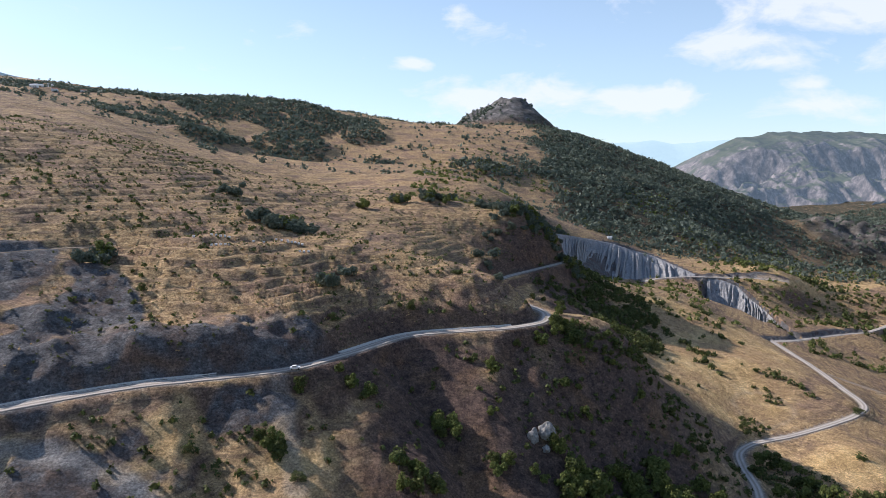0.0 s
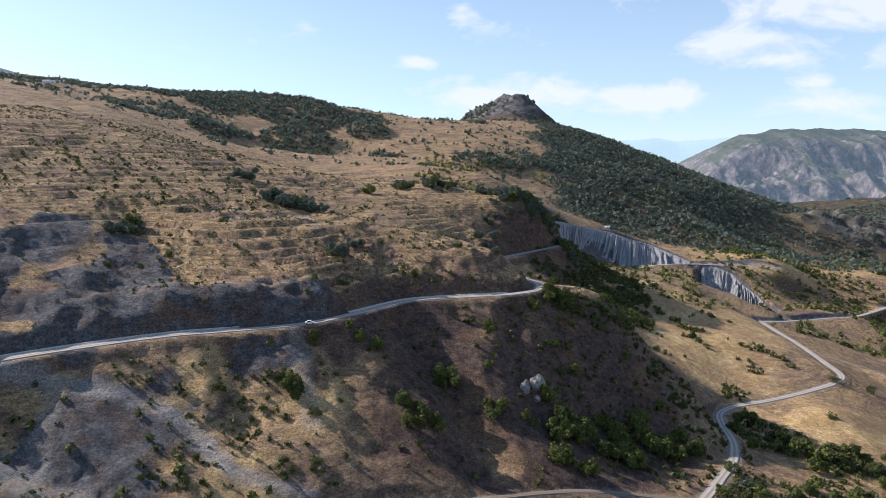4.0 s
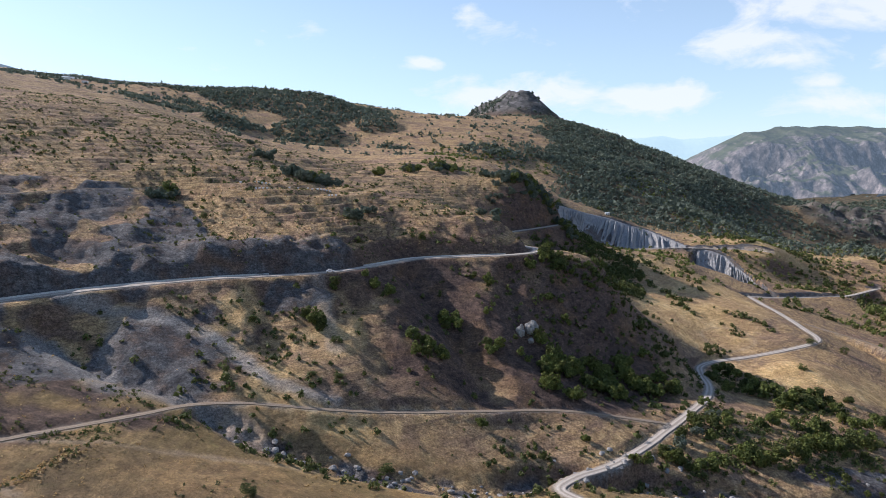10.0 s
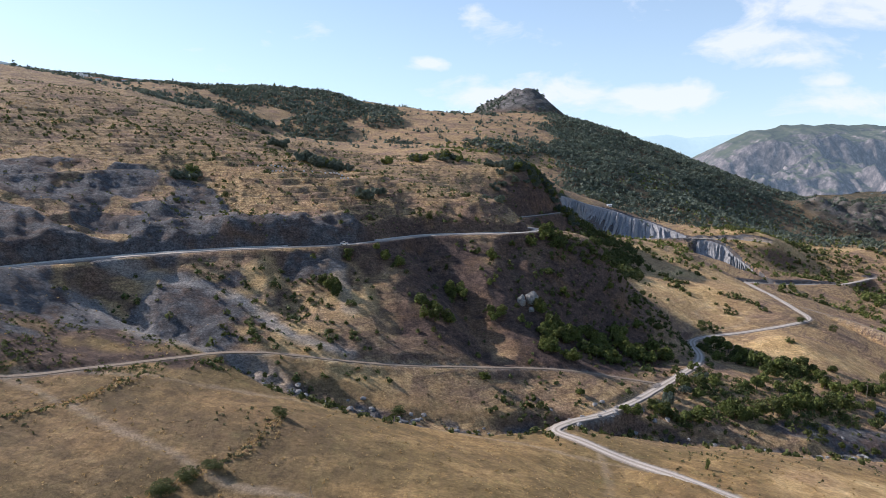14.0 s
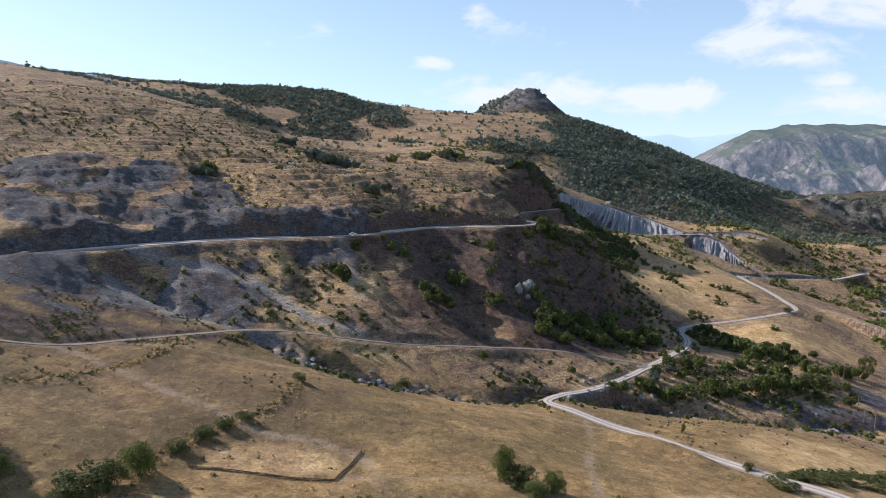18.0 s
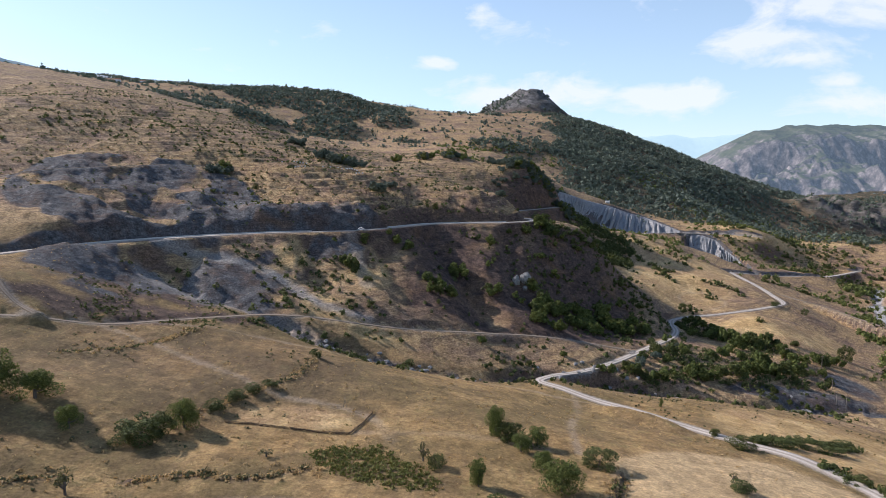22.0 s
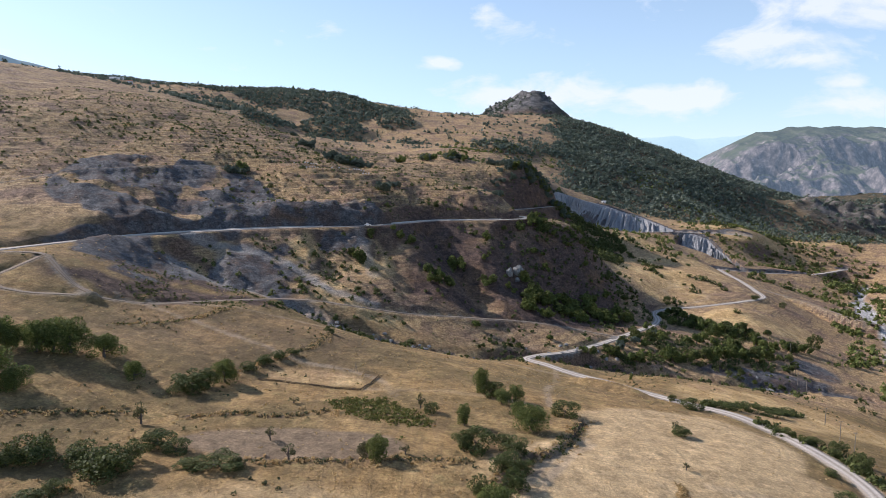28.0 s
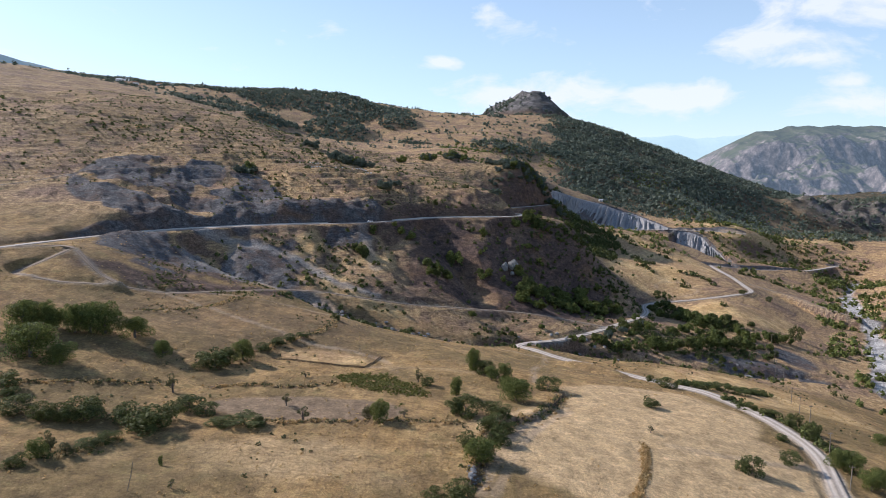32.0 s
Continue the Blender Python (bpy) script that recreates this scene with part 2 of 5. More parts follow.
LOOP_TRACK = [(-176, 90, 83), (-179, 82, 80.5), (-183, 73, 77.5), (-186, 64, 75), (-178, 58, 75)]
HILL_TRACK = [(-300, 165, 109), (-282, 186, 111), (-267, 208, 115), (-253, 228, 120), (-227, 257, 123), (-200, 298, 125), (-172, 330, 124)]
EAST_TRACK = [(300, 500, 4), (320, 480, 0), (340, 455, -4), (352, 420, -8), (365, 395, -11), (385, 380, -13)]
STREAM = [(-150, 168, 68), (-124, 157, 60), (-87, 146, 52), (-64, 133, 45), (-40, 134, 36), (-19, 132, 32), (18, 143, 22),
          (45, 157, 17), (70, 164, 13), (106, 168, 7), (141, 170, 2), (185, 186, -5), (240, 196, -12), (285, 190, -17)]
RIVER = [(560, 720, -38), (484, 605, -32), (430, 500, -28), (385, 400, -24), (345, 320, -21), (300, 240, -18), (275, 195, -17), (270, 120, -18), (275, 0, -20)]
SPUR = [(100, 350, 74), (117, 340, 46), (139, 335, 26), (80, 352, 82), (20, 345, 106), (-20, 358, 113), (-17, 330, 98), (-58, 321, 106),
        (0, 420, 103), (80, 430, 60), (64, 575, 124), (40, 540, 108), (50, 592, 124), (80, 590, 120), (96, 606, 111), (20, 605, 131), (95, 490, 62), (130, 560, 62), (-10, 480, 110)]
SPUR_FACE = [(44, 264, 53), (-10, 209, 51), (-44, 206, 62), (-46, 232, 73), (-8, 236, 56), (-63, 212, 65), (70, 262, 30), (110, 262, 16), (20, 225, 42),
             (-40, 180, 50), (88, 300, 48), (-110, 200, 72), (-150, 188, 76), (-120, 175, 66)]
BEHIND_SPUR = [(140, 640, 64), (152, 690, 58), (178, 690, 46), (202, 720, 38), (100, 420, 52), (130, 450, 42), (138, 520, 42), (165, 400, 22), (134, 402, 33), (148, 600, 62)]
RAVINES = [[(-23, 288, 0), (-13, 269, 0), (-3, 256, 0), (7, 239, 0), (13, 222, 0), (16, 205, 0)], [(-60, 246, 0), (-48, 235, 0), (-41, 224, 0), (-33, 212, 0), (-25, 198, 0)],
           [(36, 300, 0), (35, 272, 0), (40, 258, 0), (46, 240, 0)], [(-92, 232, 0), (-80, 212, 0), (-72, 190, 0)]]
GOLD_FIELD = [(227, 454, 21), (196, 500, 27), (208, 640, 47), (260, 560, 22), (240, 410, 12), (190, 400, 14), (280, 520, 13), (250, 660, 36)]
WEST_FIELDS = [(-135, 26, 63), (-111, 17, 61), (-95, 9, 56), (-79, -16, 53), (-44, 5, 49), (-72, 24, 51), (-106, 44, 58),
               (-51, 87, 50), (-25, 44, 45), (13, 52, 43), (-5, 9, 47), (-14, -21, 49), (-100, 100, 59), (-70, 115, 49), (-25, 112, 39)]
EAST_FIELDS = [(28, 16, 43), (76, 21, 37), (68, -13, 41), (43, 34, 40), (20, 110, 32), (45, 90, 30), (126, 20, 29), (160, 60, 18),
               (150, 110, 14), (200, 100, 2), (84, 118, 23), (110, 140, 16), (150, 150, 9), (170, 10, 22), (190, 230, 2), (130, 196, 9), (230, 330, 12), (214, 240, -2)]
BROW = [(-139, 246, 95), (-177, 300, 120), (-216, 218, 112), (-118, 338, 123), (-99, 366, 123), (-234, 360, 149), (-214, 450, 161),
        (-120, 473, 137), (-73, 577, 136), (-6, 626, 135), (-331, 314, 158), (-300, 200, 118), (-250, 120, 92), (-342, 620, 206), (-408, 600, 214)]
PLATEAU = [(-45, 1000, 168), (83, 1141, 170), (81, 1200, 188), (-126, 1250, 196), (-290, 1250, 198), (-299, 1350, 240), (209, 1500, 232),
           (60, 800, 146), (-250, 800, 170), (-480, 900, 240), (-658, 700, 262), (-641, 800, 270), (-551, 800, 247), (150, 900, 110), (-150, 760, 146)]
SKYLINE = [(-1285, 1900, 440), (-859, 1700, 370), (-476, 1593, 350), (-300, 1574, 326), (-256, 1600, 313), (-178, 1658, 311), (-77, 1750, 298),
           (19, 1900, 310), (97, 2100, 318), (318, 2000, 297), (281, 1610, 255), (416, 1560, 203), (553, 1540, 157), (691, 1530, 103), (828, 1520, 51), (-1000, 1200, 350)]
EAST_SLOPE = [(222, 870, 77), (313, 844, 48), (294, 950, 64), (384, 900, 45), (540, 950, 13), (586, 1144, 4), (689, 1000, -2),
              (825, 1216, -40), (439, 750, -9), (503, 800, -2), (420, 1200, 90), (400, 1000, 66), (600, 1350, 70), (397, 520, -20), (261, 330, -3)]
OUTER = [(520, 480, 10), (640, 560, 60), (480, 300, 40), (420, 100, 20), (450, -250, 30), (0, -330, 56), (-330, -300, 130), (-300, -60, 92),
         (-420, 60, 120), (900, 300, 130), (1100, 900, 60), (0, -1200, 120), (1500, -800, 150), (-1800, -500, 420), (1100, 1600, 10), (1000, 2400, 20),
         (300, 2800, 200), (-800, 2900, 420), (-2600, 2600, 620), (2400, 1500, 260), (0, 4600, 120), (3600, 4600, 60), (-2500, 4800, 500), (1800, 2900, 30)]


# bare gullied slopes: upper edge, lower edge, and how far the trench in front of them reaches
GULLY_EYE = (3.0, -88.0)
GULLIES = [([(118, 690, 99), (140, 724, 94), (186, 817, 81), (227, 856, 71), (263, 869, 59), (288, 866, 52), (301, 830, 45), (319, 799, 37)],
            [(115, 652, 84), (134, 672, 70), (158, 715, 55), (190, 742, 43), (232, 762, 33), (264, 790, 30), (295, 798, 30), (316, 791, 32)], 14),
           ([(330, 790, 33), (348, 788, 32), (362, 775, 26), (366, 750, 15), (368, 715, 7), (358, 664, 1), (352, 628, 1)],
            [(319, 763, 10), (332, 754, 3), (345, 745, -1), (356, 726, -6), (360, 698, -8), (353, 654, -5), (350, 618, -4)], 95)]


def carve(x, y, z):
    """Lowers the ground under and in front of the gullied slopes."""
    th, r = np.arctan2(x - GULLY_EYE[0], y - GULLY_EYE[1]), np.hypot(x - GULLY_EYE[0], y - GULLY_EYE[1])
    under = np.zeros(len(x))
    for top, low, reach in GULLIES:
        t, b = np.array(top, float), np.array(low, float)
        tt = np.arctan2(t[:, 0] - GULLY_EYE[0], t[:, 1] - GULLY_EYE[1])
        tr, br = np.hypot(t[:, 0] - GULLY_EYE[0], t[:, 1] - GULLY_EYE[1]), np.hypot(b[:, 0] - GULLY_EYE[0], b[:, 1] - GULLY_EYE[1])
        rt, zt, rb, zb = (np.interp(th, tt, q) for q in (tr, t[:, 2], br, b[:, 2]))
        inside = ramp(th, tt[0] - 0.012, tt[0]) * ramp(th, tt[-1] + 0.012, tt[-1])
        v = np.clip((rt - r) / (rt - rb), 0, 1)
        lid = zt + (zb - zt) * v ** 1.15 - 4.0 * ramp(v, 0, 0.12) + np.where(r > rt, 1e3, 0)
        near = 14 + (reach - 14) * (1 - ramp(th, tt[3], tt[6]))
        w = inside * ramp(r, rb - near, rb - near * 0.55)
        z = np.where(inside > 0, np.minimum(z, z * (1 - w) + w * lid), z)
        under = np.maximum(under, inside * (r < rt + 6) * ramp(r, rb - reach * 0.4, rb))
    return z, under


def line_points(line, step):
    """Points every step metres along a line of the plan."""
    p = np.array(line, float)
    s = np.r_[0, np.cumsum(np.linalg.norm(np.diff(p[:, :2], axis=0), axis=1))]
    m = np.gradient(p, s, axis=0)
    t = np.linspace(0, s[-1], max(2, int(s[-1] / step)))
    k = np.clip(np.searchsorted(s, t, side="right") - 1, 0, len(s) - 2)
    h = (s[k + 1] - s[k])[:, None]
    u = (t - s[k])[:, None] / h
    return ((2 * u**3 - 3 * u**2 + 1) * p[k] + (u**3 - 2 * u**2 + u) * h * m[k] + (3 * u**2 - 2 * u**3) * p[k + 1] + (u**3 - u**2) * h * m[k + 1])


KNOTS = np.array(UPPER_ROAD + GULLY_ROAD + CROSS_ROAD + FIELD_ROAD[::1] + LOWER_ROAD + [(x, y, z + 2) for x, y, z in STREAM] + RIVER
                 + SPUR + SPUR_FACE + BEHIND_SPUR + GOLD_FIELD + WEST_FIELDS + EAST_FIELDS + BROW + PLATEAU + SKYLINE + EAST_SLOPE + OUTER
                 + [SIDE_TRACK[1], SIDE_TRACK[3], SIDE_TRACK[5], LOOP_TRACK[2]], float)


def spline_kernel(r2):
    return 0.5 * r2 * np.log(r2 + 1e-9)


def fit_spline(knots):
    xy = knots[:, :2] / 100
    n = len(xy)
    d2 = ((xy[:, None] - xy[None]) ** 2).sum(-1)
    a = np.zeros((n + 3, n + 3))
    a[:n, :n] = spline_kernel(d2) + 0.01 * np.eye(n)
    a[:n, n:] = np.c_[np.ones(n), xy]
    a[n:, :n] = a[:n, n:].T
    return np.linalg.solve(a, np.r_[knots[:, 2], 0, 0, 0])


SPLINE = fit_spline(KNOTS)


def base_height(x, y):
    out = np.zeros(len(x))
    n = len(KNOTS)
    for i in range(0, len(x), 20000):
        xx, yy = x[i:i + 20000] / 100, y[i:i + 20000] / 100
        d2 = (xx[:, None] - KNOTS[None, :, 0] / 100) ** 2 + (yy[:, None] - KNOTS[None, :, 1] / 100) ** 2
        out[i:i + 20000] = spline_kernel(d2) @ SPLINE[:n] + SPLINE[n] + SPLINE[n + 1] * xx + SPLINE[n + 2] * yy
    return out


def lattice(ix, iy, seed):
    v = np.sin(ix * 127.1 + iy * 311.7 + seed * 74.7) * 43758.5453
    return v - np.floor(v)


def wave(x, y, size, seed):
    """Smooth noise from -1 to 1."""
    u, v = x / size, y / size
    iu, iv = np.floor(u), np.floor(v)
    fu, fv = u - iu, v - iv
    fu, fv = fu * fu * (3 - 2 * fu), fv * fv * (3 - 2 * fv)
    a, b = lattice(iu, iv, seed), lattice(iu + 1, iv, seed)
    c, d = lattice(iu, iv + 1, seed), lattice(iu + 1, iv + 1, seed)
    return 2 * ((a * (1 - fu) + b * fu) * (1 - fv) + (c * (1 - fu) + d * fu) * fv) - 1


def rough(x, y, size, octaves, seed):
    out, amp = 0, 1.0
    for k in range(octaves):
        out = out + amp * wave(x + 17.3 * k, y - 9.1 * k, size / 2**k, seed + k)
        amp *= 0.5
    return out


def ridged(x, y, size, octaves, seed):
    out, amp = 0, 1.0
    for k in range(octaves):
        out = out + amp * (1 - 2 * np.abs(wave(x + 31.7 * k, y + 5.9 * k, size / 2**k, seed + k)))
        amp *= 0.5
    return out


def ramp(v, a, b):
    u = np.clip((v - a) / (b - a), 0, 1)
    return u * u * (3 - 2 * u)


def bump_at(x, y, cx, cy, rx, ry=None, turn=0.0):
    """1 in the middle of an oval, falling to 0 at its rim."""
    c, s = math.cos(radians(turn)), math.sin(radians(turn))
    u, v = (x - cx) * c + (y - cy) * s, -(x - cx) * s + (y - cy) * c
    return 1 - ramp(np.hypot(u / rx, v / (ry or rx)), 0.35, 1.0)


def near_line(x, y, line, reach):
    """Distance from a line of the plan, the line's height there and the side (positive: right of its run); far points get a large distance."""
    p = line_points(line, 4.0)
    dist, high, side = np.full(len(x), 1e9), np.zeros(len(x)), np.zeros(len(x))
    lo, hi = p[:, :2].min(0) - reach, p[:, :2].max(0) + reach
    near = np.where((x > lo[0]) & (x < hi[0]) & (y > lo[1]) & (y < hi[1]))[0]
    px, py = x[near], y[near]
    best, z, s = np.full(len(near), 1e9), np.zeros(len(near)), np.zeros(len(near))
    for a, b in zip(p[:-1], p[1:]):
        ab = b - a
        t = np.clip(((px - a[0]) * ab[0] + (py - a[1]) * ab[1]) / (ab[0] ** 2 + ab[1] ** 2), 0, 1)
        dx, dy = px - a[0] - t * ab[0], py - a[1] - t * ab[1]
        d = np.hypot(dx, dy)
        m = d < best
        best[m], z[m], s[m] = d[m], (a[2] + t * ab[2])[m], (ab[1] * dx - ab[0] * dy)[m]
    dist[near], high[near], side[near] = best, z, np.sign(s)
    return dist, high, side


# field banks, footpaths and ploughed plots of the valley floor
BANKS = [[(-116, -39, 0), (-100, -27, 0), (-82, -16, 0)], [(-124, 52, 0), (-111, 66, 0), (-102, 82, 0), (-98, 97, 0)], [(-69, 24, 0), (-61, 47, 0), (-53, 61, 0), (-50, 85, 0)],
         [(-78, -78, 0), (-72, -62, 0)], [(-68, -14, 0), (-56, -9, 0), (-43, -9, 0), (-30, -1, 0)], [(46, 13, 0), (32, -18, 0), (23, -26, 0), (17, -47, 0), (14, -65, 0)], [(-45, -42, 0), (-28, -37, 0), (-10, -33, 0), (10, -30, 0)]]
RUTS = [[(186, 385, 0), (190, 405, 0), (211, 418, 0), (224, 414, 0), (226, 399, 0), (201, 374, 0), (184, 367, 0)],
         [(44, -2, 0), (36, -13, 0), (27, -31, 0), (22, -45, 0), (18, -58, 0), (16, -70, 0)],
         [(45, -7, 0), (38, -17, 0), (30, -33, 0), (25, -47, 0), (22, -58, 0), (19, -69, 0)],
         [(-130, 89, 0), (-110, 98, 0), (-87, 103, 0), (-64, 112, 0), (-40, 122, 0), (-9, 124, 0), (21, 118, 0), (47, 108, 0), (69, 104, 0)]]
# paler rubble on the scree: an old track and the runs of loose stones, with their width and strength
SCREE_TRACKS = [([(-156, 184, 0), (-136, 191, 0), (-121, 191, 0), (-102, 190, 0), (-87, 183, 0), (-71, 170, 0), (-56, 165, 0), (-42, 166, 0)], 4.6, 0.85),
                ([(-136, 190, 0), (-130, 172, 0), (-124, 156, 0), (-112, 146, 0)], 4.5, 0.5), ([(-150, 160, 0), (-131, 150, 0), (-112, 143, 0), (-100, 146, 0), (-84, 143, 0), (-66, 134, 0)], 9.0, 0.75),
                ([(-63, 240, 0), (-60, 230, 0), (-54, 216, 0), (-47, 196, 0)], 5.0, 0.5)]
FOOTPATHS = [[(-141, 83, 0), (-123, 81, 0), (-107, 75, 0), (-84, 64, 0), (-66, 56, 0), (-53, 48, 0), (-32, 46, 0), (-23, 41, 0), (-14, 22, 0)],
         [(-25, 27, 0), (6, 30, 0), (28, 26, 0)],
         [(71, -26, 0), (89, -26, 0), (106, -24, 0), (118, -20, 0)],
         [(52, 124, 0), (48, 89, 0), (40, 55, 0), (37, 25, 0)],
         [(-150, 248, 0), (-136, 251, 0), (-116, 255, 0), (-93, 262, 0), (-65, 276, 0)]]
ROADS = [("upper", UPPER_ROAD, 2.8), ("gully", GULLY_ROAD, 3.0), ("cross", CROSS_ROAD, 3.0), ("field", FIELD_ROAD, 2.4), ("lower", LOWER_ROAD, 1.6),
         ("side", SIDE_TRACK, 1.3), ("loop", LOOP_TRACK, 1.3), ("east", EAST_TRACK, 1.7), ("hill", HILL_TRACK, 1.5)]


def land(x, y):
    """Height of the ground and the masks of its covers."""
    z = base_height(x, y)
    dist = np.hypot(x, y + 330)
    far = ramp(dist, 700, 1500)
    # large forms
    d = np.hypot((x - 222 - 12 * wave(x, y, 90, 4)) / 1.0, (y - 2193) / 1.3) + 16 * wave(x, y, 60, 5)
    z = z + 97 * np.clip((190 - np.hypot(d, 30)) / 128, 0, 1) ** 0.85 * (1 + 0.075 * ridged(x, y, 55, 4, 3)) * (d < 400)
    # wooded knolls on the far hill
    z = z + 20 * bump_at(x, y, -288, 1245, 105, 100) + 13 * bump_at(x, y, -412, 1150, 80, 95) + 11 * bump_at(x, y, -166, 1372, 70, 65) + 9 * bump_at(x, y, 78, 1140, 80, 55)
    hillock = bump_at(x, y, 965, 1450, 190, 150)
    z = z + hillock * (28 + 16 * ridged(x, y, 70, 5, 8))
    z = z + (9 * rough(x, y, 320, 4, 41) + 3.5 * ridged(x, y, 130, 3, 44)) * ramp(dist, 800, 1500)
    # middle distance: hillside relief and terraces
    spine = near_line(x, y, [(-236, 212, 0), (-204, 214, 0), (-187, 208, 0), (-160, 209, 0)], 14)[0]
    wash = np.maximum(ramp(bump_at(x, y, -192, 240, 84, 84, 15), 0.02, 0.35) * ramp(spine + 2 * wave(x, y, 7, 14), 3.5, 7), bump_at(x, y, -90, 258, 60, 20, 18) * 0.8)
    hill = ramp(z, 84, 96) * ramp(x, 160, 60) * ramp(y, 120, 220) * ramp(y, 1200, 700)
    z = z + hill * (3.6 * rough(x, y, 85, 3, 11) + 1.0 * ridged(x, y, 30, 3, 12))
    run, over = 0.62 * y - 0.78 * x, 0.78 * x + 0.62 * y + 5 * wave(x, y, 26, 10)
    z = z + ramp(z, 83, 90) * wash * (1.7 * ridged(over, run * 0.22, 22, 4, 13) + 0.8 * rough(x, y, 12, 3, 16))
    step = 4.0
    q = (z + 2.2 * wave(x, y, 90, 6) + 1.0 * wave(x, y, 25, 7)) / step
    saw = q - np.floor(q)
    terrace = (ramp(saw, 0.66, 0.92) - saw) * step
    z = z + (0.45 + 0.95 * bump_at(x, y, -70, 300, 180, 100)) * hill * (1 - 0.6 * wash) * terrace * ramp(z, 230, 180) * (0.6 + 0.4 * ramp(rough(x, y, 90, 2, 9), -0.3, 0.6))
    du, _, su = near_line(x, y, UPPER_ROAD, 70)
    tall = 0.15 + 0.85 * ramp(rough(x, y, 34, 3, 91), -0.35, 0.6)
    scarp = np.where((su < 0) & (du < 70), ramp(du, 7.0, 16) * (1 - ramp(du, 18, 60)), 0) * tall
    z = z + scarp * 5.0 * ramp(x, 150, 110)
    face = bump_at(x, y, 10, 265, 150, 95, 15) * ramp(z, 96, 84)
    z = z + face * (0.9 * ridged(x, y * 0.45, 40, 3, 15) + 0.6 * ridged(x, y * 0.35, 12, 3, 17) + 0.5 * rough(x, y, 9, 3, 18))
    scree = np.maximum.reduce([bump_at(x, y, -138, 172, 85, 48, 35), 0.8 * bump_at(x, y, -108, 160, 50, 24, 20), 0.7 * bump_at(x, y, -72, 226, 34, 12, 20), 0.75 * bump_at(x, y, -138, 128, 50, 22, 40)]) * ramp(z, 85, 81)
    z = z + scree * (0.9 * ridged(over, run * 0.25, 24, 4, 19) + 0.5 * rough(x, y, 8, 2, 20))
    field = bump_at(x, y, 20, 40, 330, 130) * ramp(y, 175, 130)
    z = z + (1 - field) * 0.8 * rough(x, y, 30, 3, 23) * (1 - far) + field * (0.5 * rough(x, y, 40, 3, 24))
    z = z + 0.16 * rough(x, y, 5.0, 2, 27) * (1 - ramp(dist, 500, 800))
    west = ramp(x, -20, -60) * ramp(y, 120, 150) * ramp(y, 330, 290) * ramp(x, -300, -260)
    z = z + west * (0.9 * ridged(over, run * 0.3, 17, 4, 93) + 0.4 * rough(x, y, 7, 2, 94))
    for line, deep, wide in zip(RAVINES, (7.0, 5.0, 3.5, 4.0), (17, 13, 10, 11)):
        dd, _, _ = near_line(x, y, line, 30)
        z = z - deep * np.clip(1 - (dd + 2.5 * wave(x, y, 9, 97)) / wide, 0, 1) * (dd < 30)
    z, ribs = carve(x, y, z)
    z = z + 2.4 * bump_at(x, y, 70, 86, 24, 9, -51)
    # stream and river beds
    ds, zs, _ = near_line(x, y, STREAM, 40)
    bed = 1 - ramp(ds + 2.5 * wave(x, y, 11, 33), 2.5, 11)
    z = np.where(ds < 40, z * (1 - bed) + bed * (zs - 1.2 + 0.8 * ridged(x, y, 5, 3, 34)), z)
    dr, zr, _ = near_line(x, y, RIVER, 60)
    flat = 1 - ramp(dr + 4 * wave(x, y, 30, 35), 4, 11)
    z = np.where(dr < 60, z * (1 - flat) + flat * (zr + 0.9 * ridged(x, y, 7, 3, 36)), z)
    # spoil tipped from the upper road
    for hx, hy, hr, hh in ((-176, 140, 27, 6), (-158, 174, 21, 4.5)):
        dd = np.hypot(x - hx, y - hy)
        z = z + hh * np.clip(1 - dd / hr, 0, 1) * (dd < hr)
        scree = np.maximum(scree, 0.8 * (1 - ramp(dd, hr * 0.8, hr * 1.1)))
    # benches cut for the roads
    track = np.zeros(len(x))
    cut = np.zeros(len(x))
    for name, line, half in ROADS:
        dd, zz, side = near_line(x, y, line, 26)
        w = dd + 0.5 * wave(x, y, 6, 37)
        bench = 1 - ramp(w, half + (2.6 if name == "upper" else 0.4), half + (6.5 + 2.5 * wave(x, y, 17, 55) if name == "upper" else 3.6))
        lift = z - zz
        z = np.where(dd < 26, z * (1 - bench) + bench * (zz - (0.25 if half > 2 else 0.16)), z)
        track = np.maximum(track, (1 - ramp(w, half - 0.3, half + 1.3)) * (0.8 if half > 2 else 0.45))
        if name in ("upper", "gully", "cross"):
            cut = np.maximum(cut, ramp(lift, 0.3, 2.0) * (1 - ramp(w + 3.5 * wave(x, y, 13, 56), 5, 15)) * (w > half))
    track = np.maximum(track, 0.85 * flat * ramp(rough(x, y, 9, 2, 99), -0.6, 0.5))
    for line, wide, strong in SCREE_TRACKS:
        dd = near_line(x, y, line, 14)[0] + 1.1 * wave(x, y, 6, 47)
        track = np.maximum(track, strong * (1 - ramp(dd, wide * 0.4, wide)) * (0.75 + 0.25 * wave(x, y, 9, 48)))
    path = np.zeros(len(x))
    for line in RUTS + FOOTPATHS:
        dd = near_line(x, y, line, 12)[0] + 0.5 * wave(x, y, 7, 53)
        path = np.maximum(path, (1 - ramp(dd, 0.7, 2.2)) * (0.6 + 0.4 * wave(x, y, 15, 54)))
    verge = np.zeros(len(x))
    for k, line in enumerate(BANKS):
        dd, _, side = near_line(x, y, line, 14)
        z = z + np.where(dd < 14, 0.6 * side * (1 - ramp(dd, 0.3, 9)), 0)
        verge = np.maximum(verge, (1 - ramp(dd + 0.8 * wave(x, y, 6, 29), 0.8, 2.6)) * (0.75 + 0.25 * wave(x, y, 13, 28)))
